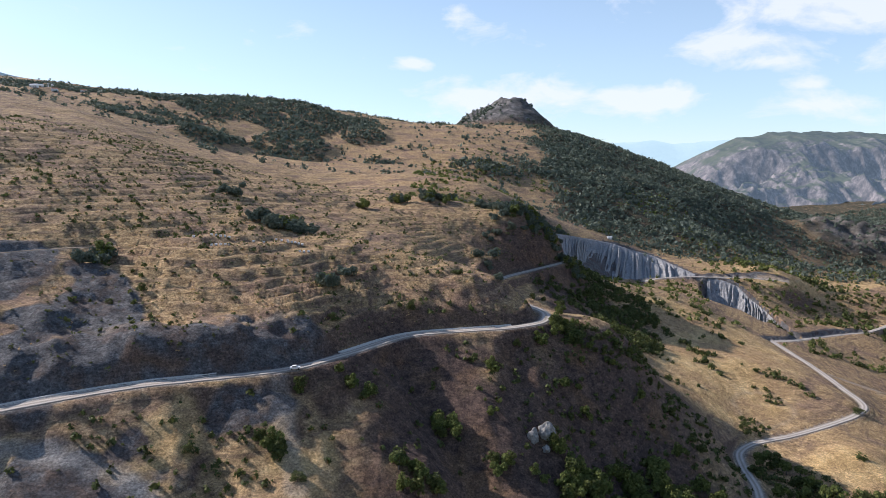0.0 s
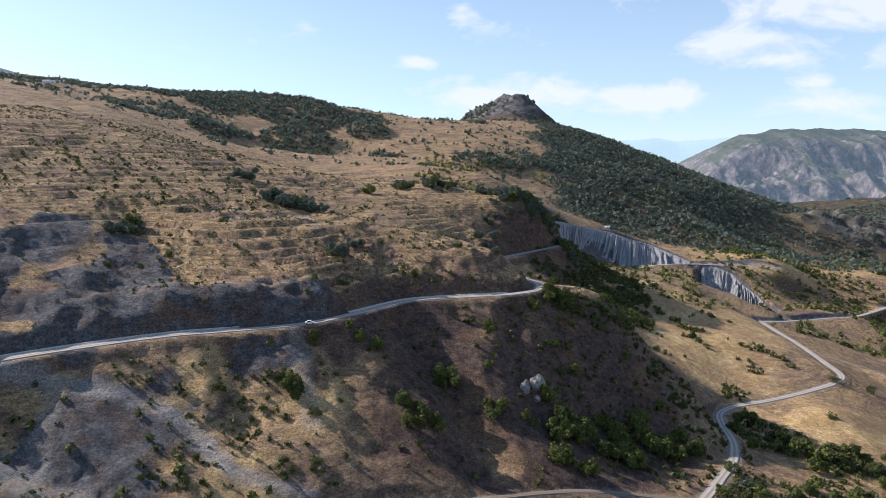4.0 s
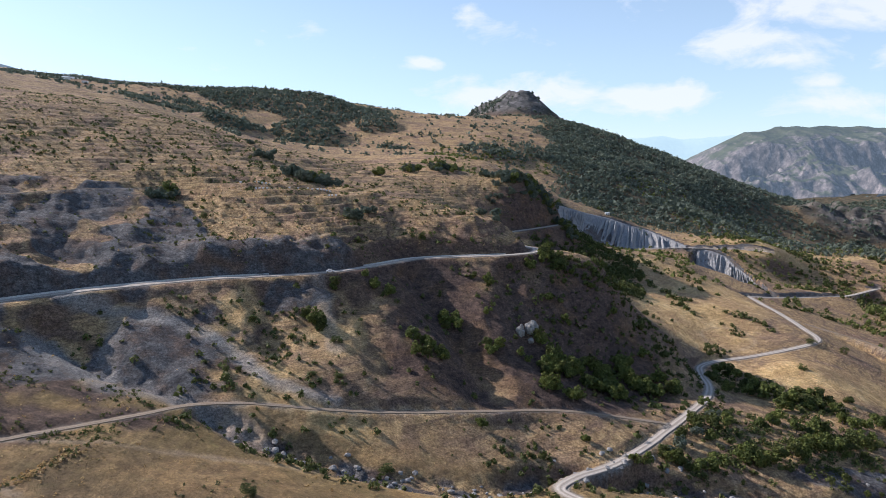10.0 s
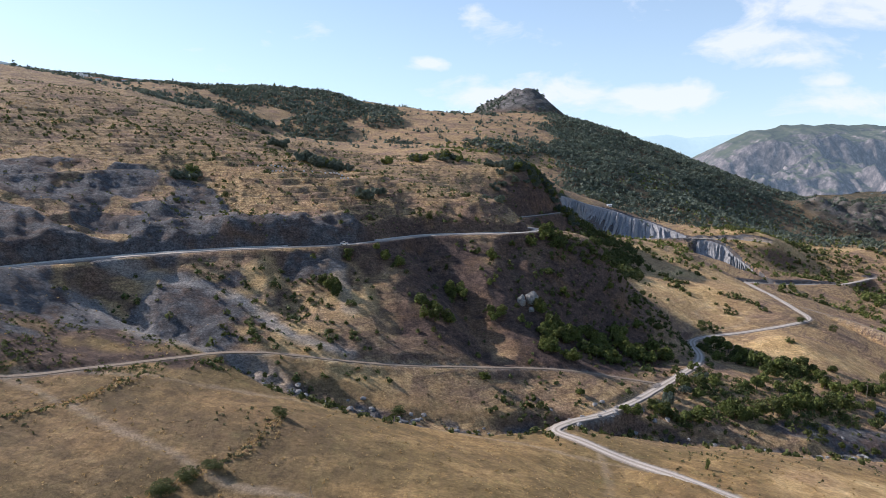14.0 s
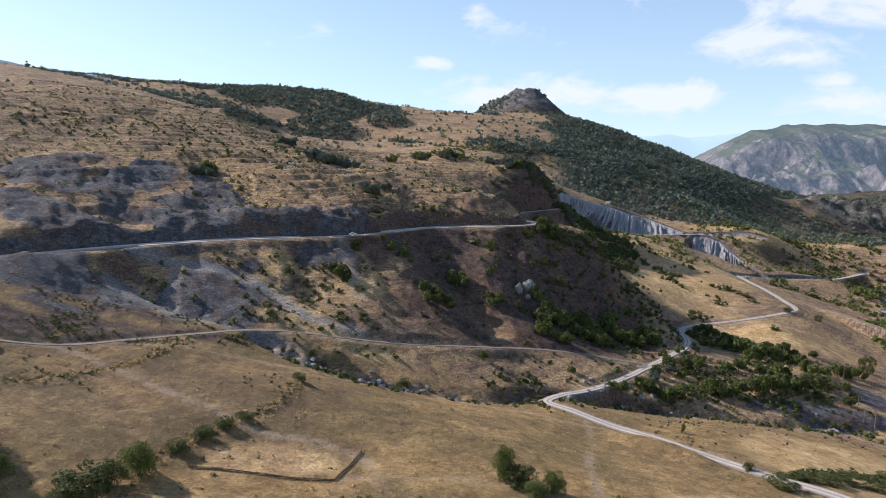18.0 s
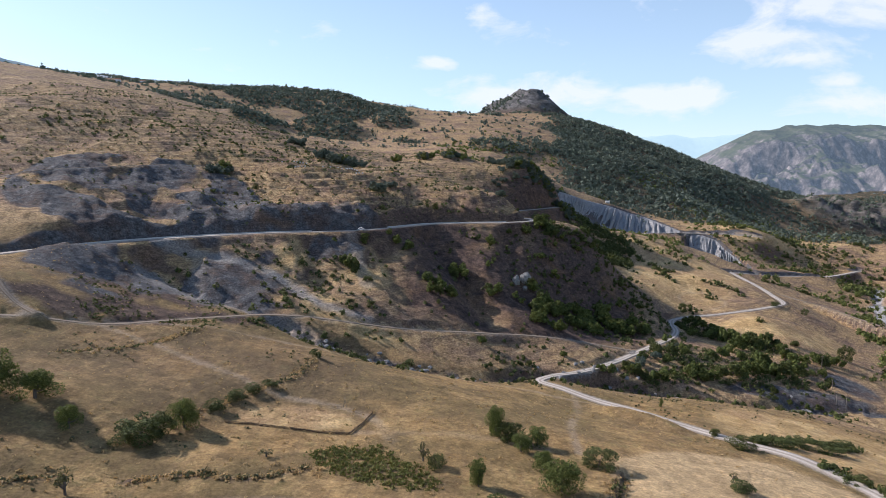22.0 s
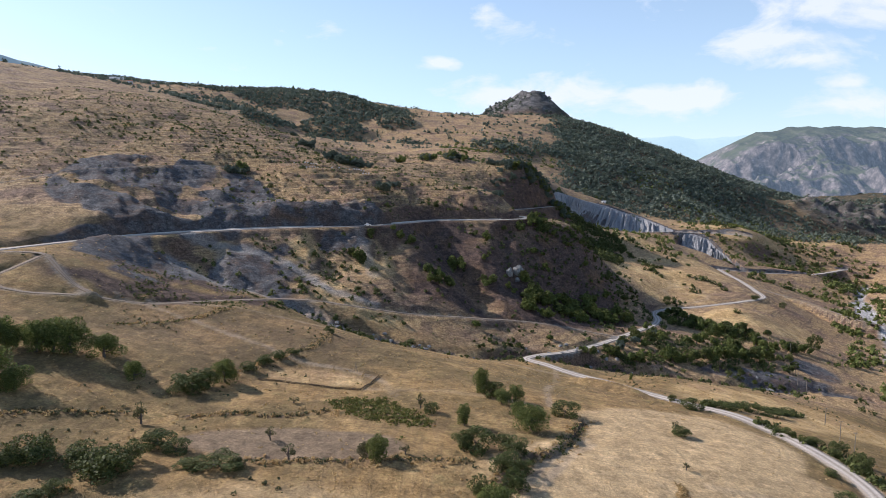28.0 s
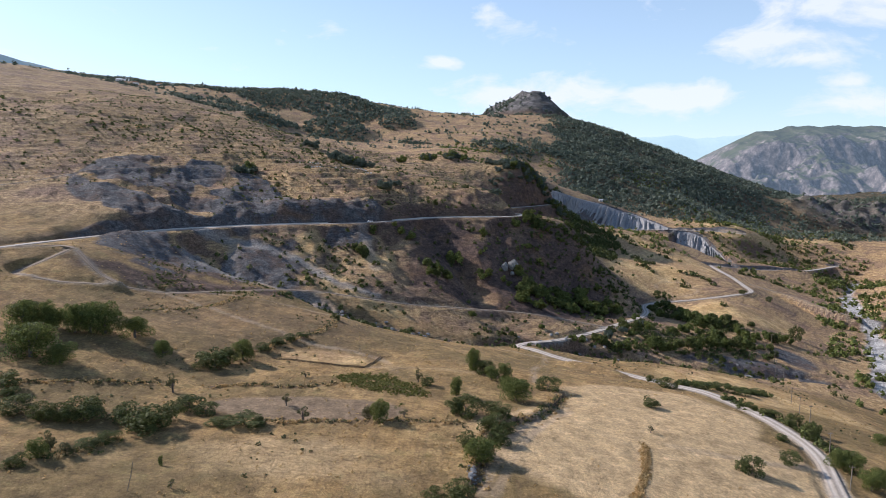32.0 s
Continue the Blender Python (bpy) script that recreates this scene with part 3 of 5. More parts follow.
    plough = np.maximum.reduce([bump_at(x, y, 66, -34, 58, 42, 4), bump_at(x, y, 78, 12, 40, 34, 20), 0.075 * bump_at(x, y, -28, -64, 44, 22, 8)])
    fallow = ramp(bump_at(x, y, -34, -27, 36, 12.5, 7) + 0.10 * rough(x, y, 9, 3, 49), 0.12, 0.30)
    plough = ramp(plough + 0.06 * rough(x, y, 14, 2, 96) * (plough > 0), 0.02, 0.2)
    z = z + plough * 0.07 * np.sin(((x - 30) * 0.95 + y * 0.3) * 2.6)
    edge = np.interp(y, [850, 900, 1000, 1150, 1300, 1500, 1650], [330, 235, 160, 180, 190, 205, 250])
    wood = ramp(x + 75 * rough(x, y, 150, 4, 57) - edge, -60, 70) * ramp(y, 830, 960) * (1 - 0.6 * hillock)
    wood = np.maximum(wood * (1 - 0.35 * ramp(x + 0.5 * (1100 - y), 430, 620)) * (0.55 + 0.45 * ramp(rough(x, y, 130, 3, 59) + ramp(y, 1050, 1350), -0.2, 0.5)), np.maximum(ramp(y, 1650, 1800) * ramp(x, 330, 500), 0.85 * ramp(x, 780, 900) * ramp(y, 1500, 1600)))
    shale = np.clip(np.maximum.reduce([0.7 * bed * ramp(wave(x, y, 8, 38), -0.6, 0.4), flat, ribs, 1.2 * scree * ramp(rough(x, y, 24, 3, 39), -0.9, 0.15), 0.75 * cut * ramp(rough(x, y, 30, 2, 58), -0.5, 0.7) * ramp(x, 60, -40), 0.9 * cut * (x > 150), 0.95 * bump_at(x, y, 188, 200, 64, 14, 8), 0.7 * bump_at(x, y, 234, 232, 24, 30)]), 0, 1)
    shale = np.maximum(shale, np.where((su < 0) & (du < 30), (1 - ramp(du + 9 * wave(x, y, 17, 92), 8, 22)) * tall * ramp(x, -30, -80) * ramp(rough(x, y, 28, 2, 88), -0.5, 0.3), 0))
    shale = np.maximum(shale, np.clip(1.3 * wash, 0, 1) * ramp(z, 83, 86) * ramp(rough(x, y, 22, 3, 40), -0.75, 0.15))
    rock = np.maximum(np.maximum((d < 200) * ramp(d, 190, 160), ramp(hillock, 0.05, 0.4) * 0.95), 0)
    # golden grass on the ribs between the grey runs
    gold = np.maximum.reduce([bump_at(x, y, -94, 207, 15, 24), bump_at(x, y, -50, 210, 18, 28), bump_at(x, y, -72, 182, 30, 12, -25), bump_at(x, y, -72, 161, 38, 9, -12), 0.6 * bump_at(x, y, -150, 250, 20, 40), 0.7 * bump_at(x, y, -30, 158, 40, 12, 15)])
    gold = gold * ramp(rough(x, y, 13, 3, 50), -0.7, 0.2)
    # brown soil; on the spur face, hollow and west bank it paints in shade
    earth_and_shade = np.maximum.reduce([0.85 * verge, 0.32 * bump_at(x, y, -80, 68, 85, 55, 20), ramp(face, 0.05, 0.4) * ramp(rough(x, y, 26, 3, 45) - 0.9 * bump_at(x, y, -75, 195, 90, 45, 20) + 0.7 * ramp(x, -45, -15), -0.5, 0.5), 0.95 * ramp(bump_at(x, y, -128, 116, 72, 34, 38), 0.05, 0.4) * ramp(rough(x, y, 15, 3, 98), -0.5, 0.4), 0.6 * cut * ramp(rough(x, y, 22, 3, 95), -0.5, 0.3), np.where((su < 0) & (du < 30), 0.8 * (1 - ramp(du + 9 * wave(x, y, 17, 92), 7, 19)) * tall * ramp(x, -110, -40), 0), bump_at(x, y, 70, 545, 60, 40, 45) * ramp(z, 122, 112), ramp(bump_at(x, y, 118, 505, 62, 85, 10), 0.1, 0.5) * ramp(rough(x, y, 24, 3, 30), -0.9, 0.0)])
    earth_and_shade = earth_and_shade * (1 - 0.85 * gold)
    shale = shale * (1 - 0.6 * gold)
    ripe = np.maximum.reduce([bump_at(x, y, 215, 470, 150, 62, 62), bump_at(x, y, 225, 560, 70, 60), bump_at(x, y, 245, 325, 70, 40, 10), 0.9 * bump_at(x, y, 430, 830, 130, 70), 0.7 * bump_at(x, y, 330, 905, 110, 40, -20), 0.6 * bump_at(x, y, 560, 900, 110, 60), 0.6 * bump_at(x, y, 150, 90, 70, 50), 0.8 * bump_at(x, y, -42, 34, 24, 13, 5), gold])
    ripe = ramp(ripe + 0.15 * rough(x, y, 40, 2, 46), 0.1, 0.45)
    lower = ramp(y, 175, 130) * ramp(x, 330, 250)
    return z, dict(ripe=np.clip(ripe, 0, 1) * (1 - np.clip(shale, 0, 1)), path=np.clip(path, 0, 1), plough=plough, fallow=fallow, pebbles=flat * ramp(rough(x, y, 10, 2, 32), -0.9, 0.0), track=track, shale=shale, rock=np.clip(rock, 0, 1), earth_and_shade=np.clip(earth_and_shade, 0, 1), meadow=lower * (1 - bed), wood=np.clip(wood, 0, 1))

# ---------------------------------------------------------------- the ground sheet
APEX = (8.0, -330.0)


def fan():
    """Rows and columns of a fan-shaped sheet: fine where the valley lies, coarse behind."""
    front = np.radians(np.linspace(-41, 41, 640))
    back = np.radians(np.linspace(41, 319, 58)[1:-1])
    ang = np.r_[front, back]
    rad = np.r_[np.linspace(0, 150, 10)[1:-1], np.exp(np.linspace(math.log(150), math.log(5200), 730))]
    return ang, rad


ANG, RAD = fan()
gx = (APEX[0] + np.sin(ANG)[None, :] * RAD[:, None]).ravel()
gy = (APEX[1] + np.cos(ANG)[None, :] * RAD[:, None]).ravel()
gz, COVER = land(gx, gy)
nr, na = len(RAD), len(ANG)
ids = np.arange(nr * na).reshape(nr, na)
nxt = np.roll(ids, -1, axis=1)
quads = np.stack([ids[:-1], ids[1:], nxt[1:], nxt[:-1]], -1).reshape(-1, 4)
tip = len(gx)
first = np.stack([np.full(na, tip), ids[0], nxt[0]], -1)


def sheet(name, verts, quads_, tris=None):
    me = bpy.data.meshes.new(name)
    nq, nt = len(quads_), 0 if tris is None else len(tris)
    me.vertices.add(len(verts))
    me.vertices.foreach_set("co", np.asarray(verts, np.float32).ravel())
    me.loops.add(nq * 4 + nt * 3)
    me.loops.foreach_set("vertex_index", np.r_[np.ravel(quads_), np.ravel(tris) if nt else []].astype(np.int32))
    me.polygons.add(nq + nt)
    me.polygons.foreach_set("loop_start", np.r_[np.arange(nq) * 4, nq * 4 + np.arange(nt) * 3].astype(np.int32))
    me.update(calc_edges=True)
    me.polygons.foreach_set("use_smooth", np.ones(nq + nt, bool))
    return me


verts = np.c_[np.r_[gx, APEX[0]], np.r_[gy, APEX[1]], np.r_[gz, gz[:na].mean()]]
ground_mesh = sheet("ground", verts, quads, first)
for key, values in COVER.items():
    layer = ground_mesh.attributes.new(key, "FLOAT", "POINT")
    layer.data.foreach_set("value", np.r_[values, 0].astype(np.float32))
ground_mesh.materials.append(GROUND)
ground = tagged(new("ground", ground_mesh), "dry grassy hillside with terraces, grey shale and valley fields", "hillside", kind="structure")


LOG_R = np.log(RAD)


def sample(x, y):
    """Height and covers of the ground sheet at spots of the valley, read between its rows and columns."""
    x, y = np.atleast_1d(np.asarray(x, float)), np.atleast_1d(np.asarray(y, float))
    u = np.interp(np.arctan2(x - APEX[0], y - APEX[1]), ANG[:640], np.arange(640))
    v = np.interp(np.log(np.hypot(x - APEX[0], y - APEX[1])), LOG_R, np.arange(nr))
    i, j = np.clip(v.astype(int), 0, nr - 2), np.clip(u.astype(int), 0, 638)
    fv, fu = v - i, u - j

    def read(grid):
        g = grid.reshape(nr, na)
        return (g[i, j] * (1 - fu) + g[i, j + 1] * fu) * (1 - fv) + (g[i + 1, j] * (1 - fu) + g[i + 1, j + 1] * fu) * fv

    return read(gz), {key: read(values) for key, values in COVER.items()}


def ground_z(x, y):
    return sample(x, y)[0]


# ---------------------------------------------------------------- roads


def road_ribbon(name, line, half, label):
    """A gravel road with two worn wheel tracks and a low ridge between them."""
    p = line_points(line, 2.0)
    d = np.gradient(p[:, :2], axis=0)
    d /= np.linalg.norm(d, axis=1)[:, None]
    n = np.c_[d[:, 1], -d[:, 0]]
    prof = [(-1.0, -0.45), (-0.92, 0.02), (-0.62, 0.0), (-0.45, -0.06), (-0.28, 0.0), (0.0, 0.05), (0.28, 0.0), (0.45, -0.06), (0.62, 0.0), (0.92, 0.02), (1.0, -0.45)]
    rows = []
    s = np.arange(len(p)) * 2.0
    for u, h in prof:
        w = half * u * (1 + (0.10 if half > 2 else 0.28) * wave(s, s * 0 + 3 * u, 9, 51))
        rows.append(np.c_[p[:, 0] + n[:, 0] * w, p[:, 1] + n[:, 1] * w, p[:, 2] + h * (1.0 if half > 2 else 0.6) + 0.04 * wave(s, s * 0 + u * 20, 4, 52)])
    v = np.stack(rows, 1).reshape(-1, 3)
    k, m = len(prof), len(p)
    i = np.arange(k * m).reshape(m, k)
    q = np.stack([i[:-1, :-1], i[:-1, 1:], i[1:, 1:], i[1:, :-1]], -1).reshape(-1, 4)
    me = sheet(name, v, q)
    wheel = me.attributes.new("wheel", "FLOAT", "POINT")
    wheel.data.foreach_set("value", np.tile(np.array([0, 0.1, 0.7, 1, 0.7, 0.15, 0.7, 1, 0.7, 0.1, 0], np.float32), m))
    me.materials.append(GRAVEL if half > 2 else DIRT)
    return tagged(new(name, me), label, "road", kind="structure")


for kind_, line, half in ROADS:
    road_ribbon("road", line, half, "pale gravel %s cut along the dry slope" % ("road" if half > 2 else "track"))

def badland(top, bottom, ribs, label, seed):
    """A bare grey slope cut into sharp ribs and runnels, between an upper and a lower edge."""
    a, b = np.array(top, float), np.array(bottom, float)
    ua = np.r_[0, np.cumsum(np.linalg.norm(np.diff((a + b) / 2, axis=0)[:, :2], axis=1))]
    ua /= ua[-1]
    nu, nv = ribs * 16, 40
    u, v = np.meshgrid(np.linspace(0, 1, nu), np.linspace(0, 1.12, nv))
    pa = np.stack([np.interp(u, ua, a[:, k]) for k in range(3)], -1)
    pb = np.stack([np.interp(u, ua, b[:, k]) for k in range(3)], -1)
    p = pa + (pb - pa) * v[..., None]
    p[..., 2] = pa[..., 2] + (pb[..., 2] - pa[..., 2]) * v ** 1.15
    ph = u * ribs + 0.5 * wave(u * 60 + 5, v * 1.5, 1.0, seed) + 0.2 * wave(u * 150, v * 4, 1.0, seed + 1)
    saw = 1 - np.abs(2 * (ph - np.floor(ph)) - 1)
    fine = 1 - np.abs(2 * (ph * 3.1 + 0.8 * v - np.floor(ph * 3.1 + 0.8 * v)) - 1)
    deep = ramp(v, 0.0, 0.3) * (0.55 + 0.45 * ramp(v, 1.12, 0.6)) * ramp(u, 0, 0.03) * ramp(u, 1, 0.9)
    big = 0.55 + 0.45 * wave(u * 25, v * 0 + 2, 1.0, seed + 4)
    out = deep * (big * 9.0 * saw ** 0.9 + 1.6 * fine - 4.0 + 0.9 * wave(u * 60, v * 9, 1.0, seed + 2))
    way = (pb - pa)[..., :2]
    way = way / (np.linalg.norm(way, axis=-1, keepdims=True) + 1e-6)
    p[..., :2] += out[..., None] * 0.75 * way
    edge = (u < 0.002) | (u > 0.998) | (v < 0.01)
    p[..., 2] += np.where(edge, -2.5, out * 0.5)
    ids_ = np.arange(nu * nv).reshape(nv, nu)
    q = np.stack([ids_[1:, :-1], ids_[1:, 1:], ids_[:-1, 1:], ids_[:-1, :-1]], -1).reshape(-1, 4)
    me = sheet("gully_slope", p.reshape(-1, 3), q)
    me.materials.append(SHALE)
    return tagged(new("gully_slope", me), label, "slope", kind="structure")


def shale_material():
    g = Mat("grey_shale", 0.95)
    f = g.noise(0.35, 9, 0.76, (1, 1, 0.4))
    g.bump(f, 0.8, 0.5)
    return g.done(g.ramp(f, (0.34, (0.125, 0.127, 0.127)), (0.5, (0.245, 0.243, 0.238)), (0.66, (0.39, 0.383, 0.37))))


SHALE = shale_material()
badland(*GULLIES[0][:2], 24, "steep grey shale slope cut into sharp ribs above the road", 161)
badland(*GULLIES[1][:2], 14, "grey shale bank with deep runnels below the road", 171)


def drain(line, near, far_):
    """A concrete drain along the uphill edge of a road, with an open trench."""
    p = line_points(line, 2.0)
    d = np.gradient(p[:, :2], axis=0)
    d /= np.linalg.norm(d, axis=1)[:, None]
    n = np.c_[-d[:, 1], d[:, 0]]
    prof = [(near, -0.5), (near, 0.12), (near + 0.25, 0.12), (near + 0.3, -0.7), (far_ - 0.75, -0.7), (far_ - 0.7, 0.35), (far_, 0.4), (far_, -0.6)]
    v = np.stack([np.c_[p[:, 0] + n[:, 0] * o, p[:, 1] + n[:, 1] * o, p[:, 2] + h] for o, h in prof], 1).reshape(-1, 3)
    k, m = len(prof), len(p)
    i = np.arange(k * m).reshape(m, k)
    q = np.stack([i[:-1, :-1], i[1:, :-1], i[1:, 1:], i[:-1, 1:]], -1).reshape(-1, 4)
    me = sheet("drain_channel", v, q)
    me.polygons.foreach_set("use_smooth", np.zeros(len(me.polygons), bool))
    me.materials.append(CONCRETE)
    return tagged(new("drain_channel", me), "open pale concrete drain along the hillside road", "drain", kind="structure")


def concrete_material():
    g = Mat("pale_concrete", 0.85)
    f = g.noise(1.5, 6, 0.7)
    return g.done(g.ramp(f, (0.35, (0.46, 0.43, 0.39)), (0.65, (0.70, 0.66, 0.60))))


CONCRETE = concrete_material()
drain(UPPER_ROAD[3:9], 2.9, 5.2)
drain(UPPER_ROAD[10:14], 2.9, 4.6)

# ---------------------------------------------------------------- far mountains


def far_haze_material(name, glow, rocky, air=(0.40, 0.60, 0.82)):
    """Woods and cliffs far off, with the blue light of the air between painted on as a glow."""
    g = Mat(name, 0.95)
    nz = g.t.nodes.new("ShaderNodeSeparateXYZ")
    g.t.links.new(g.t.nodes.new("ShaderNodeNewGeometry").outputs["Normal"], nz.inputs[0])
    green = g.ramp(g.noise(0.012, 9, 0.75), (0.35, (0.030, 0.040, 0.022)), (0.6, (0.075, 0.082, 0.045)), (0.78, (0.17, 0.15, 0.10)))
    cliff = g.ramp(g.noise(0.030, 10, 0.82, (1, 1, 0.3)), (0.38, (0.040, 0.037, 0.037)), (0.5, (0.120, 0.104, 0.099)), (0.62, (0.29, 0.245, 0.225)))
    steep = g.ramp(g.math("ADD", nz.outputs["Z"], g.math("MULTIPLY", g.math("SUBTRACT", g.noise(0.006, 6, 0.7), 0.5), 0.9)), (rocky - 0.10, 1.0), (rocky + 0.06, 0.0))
    # haze put into the surface: it glows in the blue of the air
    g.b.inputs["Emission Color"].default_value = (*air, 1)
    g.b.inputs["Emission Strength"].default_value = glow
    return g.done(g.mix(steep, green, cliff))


def ridge_mesh(name, crest, front, back, across, deep, detail, material, label, seed):
    """A mountain: crest line of (x, y, z), falling to the valley in front and behind."""
    c = np.array(crest, float)
    xs = np.linspace(c[0, 0], c[-1, 0], across)
    vs = np.linspace(-back, front, deep)
    x, v = (q.ravel() for q in np.meshgrid(xs, vs))
    cy, top = np.interp(x, c[:, 0], c[:, 1]), np.interp(x, c[:, 0], c[:, 2])
    top = top + detail * 0.2 * rough(x, x * 0, 260, 4, seed)
    u = np.clip((v + detail * 3.2 * wave(x, v, 420, seed + 1)) / front, -1, 1)
    fall = np.where(u < 0, 1 + 0.7 * u, np.where(u < 0.10, 1 - 0.9 * u, np.where(u < 0.42, 0.91 - 1.75 * (u - 0.10), 0.35 * (1 - (u - 0.42) / 0.58))))
    z = top * fall + detail * ridged(x, v, 330, 6, seed + 2) * np.clip(0.10 + 1.8 * u, 0.08, 1)
    me = sheet(name, np.c_[x, cy - v, z - 25 * ramp(v / front, 0.9, 1.0)], np.array([(j * across + i, j * across + i + 1, (j + 1) * across + i + 1, (j + 1) * across + i) for j in range(deep - 1) for i in range(across - 1)])[:, ::-1])
    me.materials.append(material)
    return tagged(new(name, me), label, "mountain", kind="structure")


CLIFF_CREST = [(1380, 4200, 40), (1592, 4240, 262), (1700, 4250, 335), (1841, 4250, 404), (2033, 4250, 428), (2263, 4230, 430), (2646, 4150, 450), (2907, 4000, 425), (3250, 3750, 420)]
BLUE_CREST = [(500, 4800, 330), (1050, 4800, 395), (1350, 4790, 405), (1560, 4780, 425), (1700, 4760, 400), (2000, 4700, 420), (2400, 4500, 380)]
WEST_CREST = [(-3000, 3500, 830), (-2750, 3560, 815), (-2420, 3620, 735), (-2200, 3680, 690), (-1900, 3750, 600)]
ridge_mesh("backdrop_mountain", CLIFF_CREST, 1500, 350, 330, 190, 70, far_haze_material("far_cliffs", 0.155, 0.86, (0.40, 0.56, 0.74)), "distant wooded mountain with pale grey cliffs", 131)
ridge_mesh("backdrop_range", BLUE_CREST, 700, 100, 90, 30, 18, far_haze_material("haze_blue_range", 0.92, 0.2, (0.50, 0.69, 0.80)), "blue mountain range on the horizon", 141)
ridge_mesh("backdrop_hill", WEST_CREST, 800, 200, 80, 40, 22, far_haze_material("west_hills", 0.30, 0.3), "bluish far hill above the slope", 151)

# ---------------------------------------------------------------- plants
rng = np.random.default_rng(7)


def leaf_material(name, dark, mid, light, through_=0.3):
    g = Mat(name, 0.7)
    hue = g.ramp(g.island(), (0.0, dark), (0.55, mid), (1.0, light))
    colour = g.mix(g.ramp(g.noise(0.07, 3, 0.6), (0.3, 0.0), (0.75, 0.45)), hue, (mid[0] * 1.5, mid[1] * 1.15, mid[2] * 0.8))
    tr = g.t.nodes.new("ShaderNodeBsdfTranslucent")
    g.t.links.new(colour, tr.inputs["Color"])
    mx = g.t.nodes.new("ShaderNodeMixShader")
    mx.inputs[0].default_value = through_
    g.t.links.new(g.b.outputs[0], mx.inputs[1])
    g.t.links.new(tr.outputs[0], mx.inputs[2])
    g.t.links.new(mx.outputs[0], g.t.nodes["Material Output"].inputs["Surface"])
    return g.done(colour)


LEAF = leaf_material("green_leaves", (0.045, 0.060, 0.018), (0.118, 0.150, 0.042), (0.235, 0.270, 0.082), 0.3)
# oak green with the blue of distant haze mixed into the leaf colour
LEAF_OAK_HAZED = leaf_material("hazed_oak_leaves", (0.066, 0.092, 0.073), (0.112, 0.145, 0.113), (0.155, 0.185, 0.143), 0.2)
LEAF_DULL = leaf_material("dull_scrub_leaves", (0.036, 0.048, 0.016), (0.082, 0.102, 0.033), (0.160, 0.182, 0.058), 0.25)
LEAF_GREY = leaf_material("grey_green_leaves", (0.050, 0.056, 0.028), (0.098, 0.103, 0.048), (0.165, 0.165, 0.075), 0.25)
STRAW = leaf_material("dry_straw", (0.25, 0.175, 0.078), (0.42, 0.305, 0.142), (0.58, 0.44, 0.225), 0.3)
HERB = leaf_material("low_green_herbs", (0.070, 0.080, 0.022), (0.125, 0.135, 0.036), (0.20, 0.20, 0.06), 0.3)


def bark_material():
    g = Mat("grey_bark", 0.95)
    f = g.noise(6, 5, 0.7, (1, 1, 0.2))
    g.bump(f, 0.7, 0.05)
    return g.done(g.ramp(f, (0.3, (0.075, 0.06, 0.047)), (0.7, (0.19, 0.165, 0.14))))


BARK = bark_material()


def leaf_quads(centres, outs, size, spread=0.6):
    """One small four-cornered leaf spray at each centre, facing roughly outwards."""
    n = len(centres)
    nrm = outs + spread * rng.normal(size=(n, 3))
    nrm /= np.linalg.norm(nrm, axis=1)[:, None] + 1e-9
    ref = rng.normal(size=(n, 3))
    a = np.cross(nrm, ref)
    a /= np.linalg.norm(a, axis=1)[:, None] + 1e-9
    b = np.cross(nrm, a)
    s = (size * rng.uniform(0.6, 1.4, n))[:, None]
    bend = nrm * s * 0.35
    return np.stack([centres - a * s, centres - b * s * 0.8 - bend, centres + a * s, centres + b * s * 0.8 + bend], 1).reshape(-1, 3)


def leaf_tris(centres, outs, size, spread=0.5):
    """One small three-cornered leaf spray at each centre, facing roughly outwards."""
    n = len(centres)
    nrm = outs + spread * rng.normal(size=(n, 3))
    nrm /= np.linalg.norm(nrm, axis=1)[:, None] + 1e-9
    a = np.cross(nrm, rng.normal(size=(n, 3)))
    a /= np.linalg.norm(a, axis=1)[:, None] + 1e-9
    b = np.cross(nrm, a)
    s = (size * rng.uniform(0.7, 1.5, n))[:, None]
    return np.stack([centres - a * s - b * s * 0.6, centres + a * s - b * s * 0.6, centres + b * s * 1.1], 1).reshape(-1, 3)


def crown_points(lobes, n):
    """Points scattered through the outer shells of oval lobes: place and outward way."""
    lobes = np.array(lobes, float)
    weight = lobes[:, 3] * lobes[:, 5]
    pick = rng.choice(len(lobes), n, p=weight / weight.sum())
    d = rng.normal(size=(n, 3))
    d /= np.linalg.norm(d, axis=1)[:, None]
    d[:, 2] = np.where(d[:, 2] < -0.85, -d[:, 2], d[:, 2])
    r = rng.uniform(0.55, 1.05, n)[:, None] ** 0.6
    return lobes[pick, :3] + d * lobes[pick, 3:6] * r, d


def tube(points, radii, sides=6):
    """Rings along a bent line."""
    v, q = [], []
    pts = [Vector(p) for p in points]
    for i, (p, r) in enumerate(zip(pts, radii)):
        way = (pts[min(i + 1, len(pts) - 1)] - pts[max(i - 1, 0)]).normalized()
        side = way.orthogonal().normalized()
        up = way.cross(side)
        for k in range(sides):
            a = 2 * math.pi * k / sides
            v.append(tuple(p + (side * math.cos(a) + up * math.sin(a)) * r))
        if i:
            for k in range(sides):
                q.append((sides * (i - 1) + k, sides * (i - 1) + (k + 1) % sides, sides * i + (k + 1) % sides, sides * i + k))
    return v, q


def join_tubes(tubes):
    v, q = [], []
    for tv, tq in tubes:
        q += [tuple(i + len(v) for i in f) for f in tq]
        v += tv
    return v, q


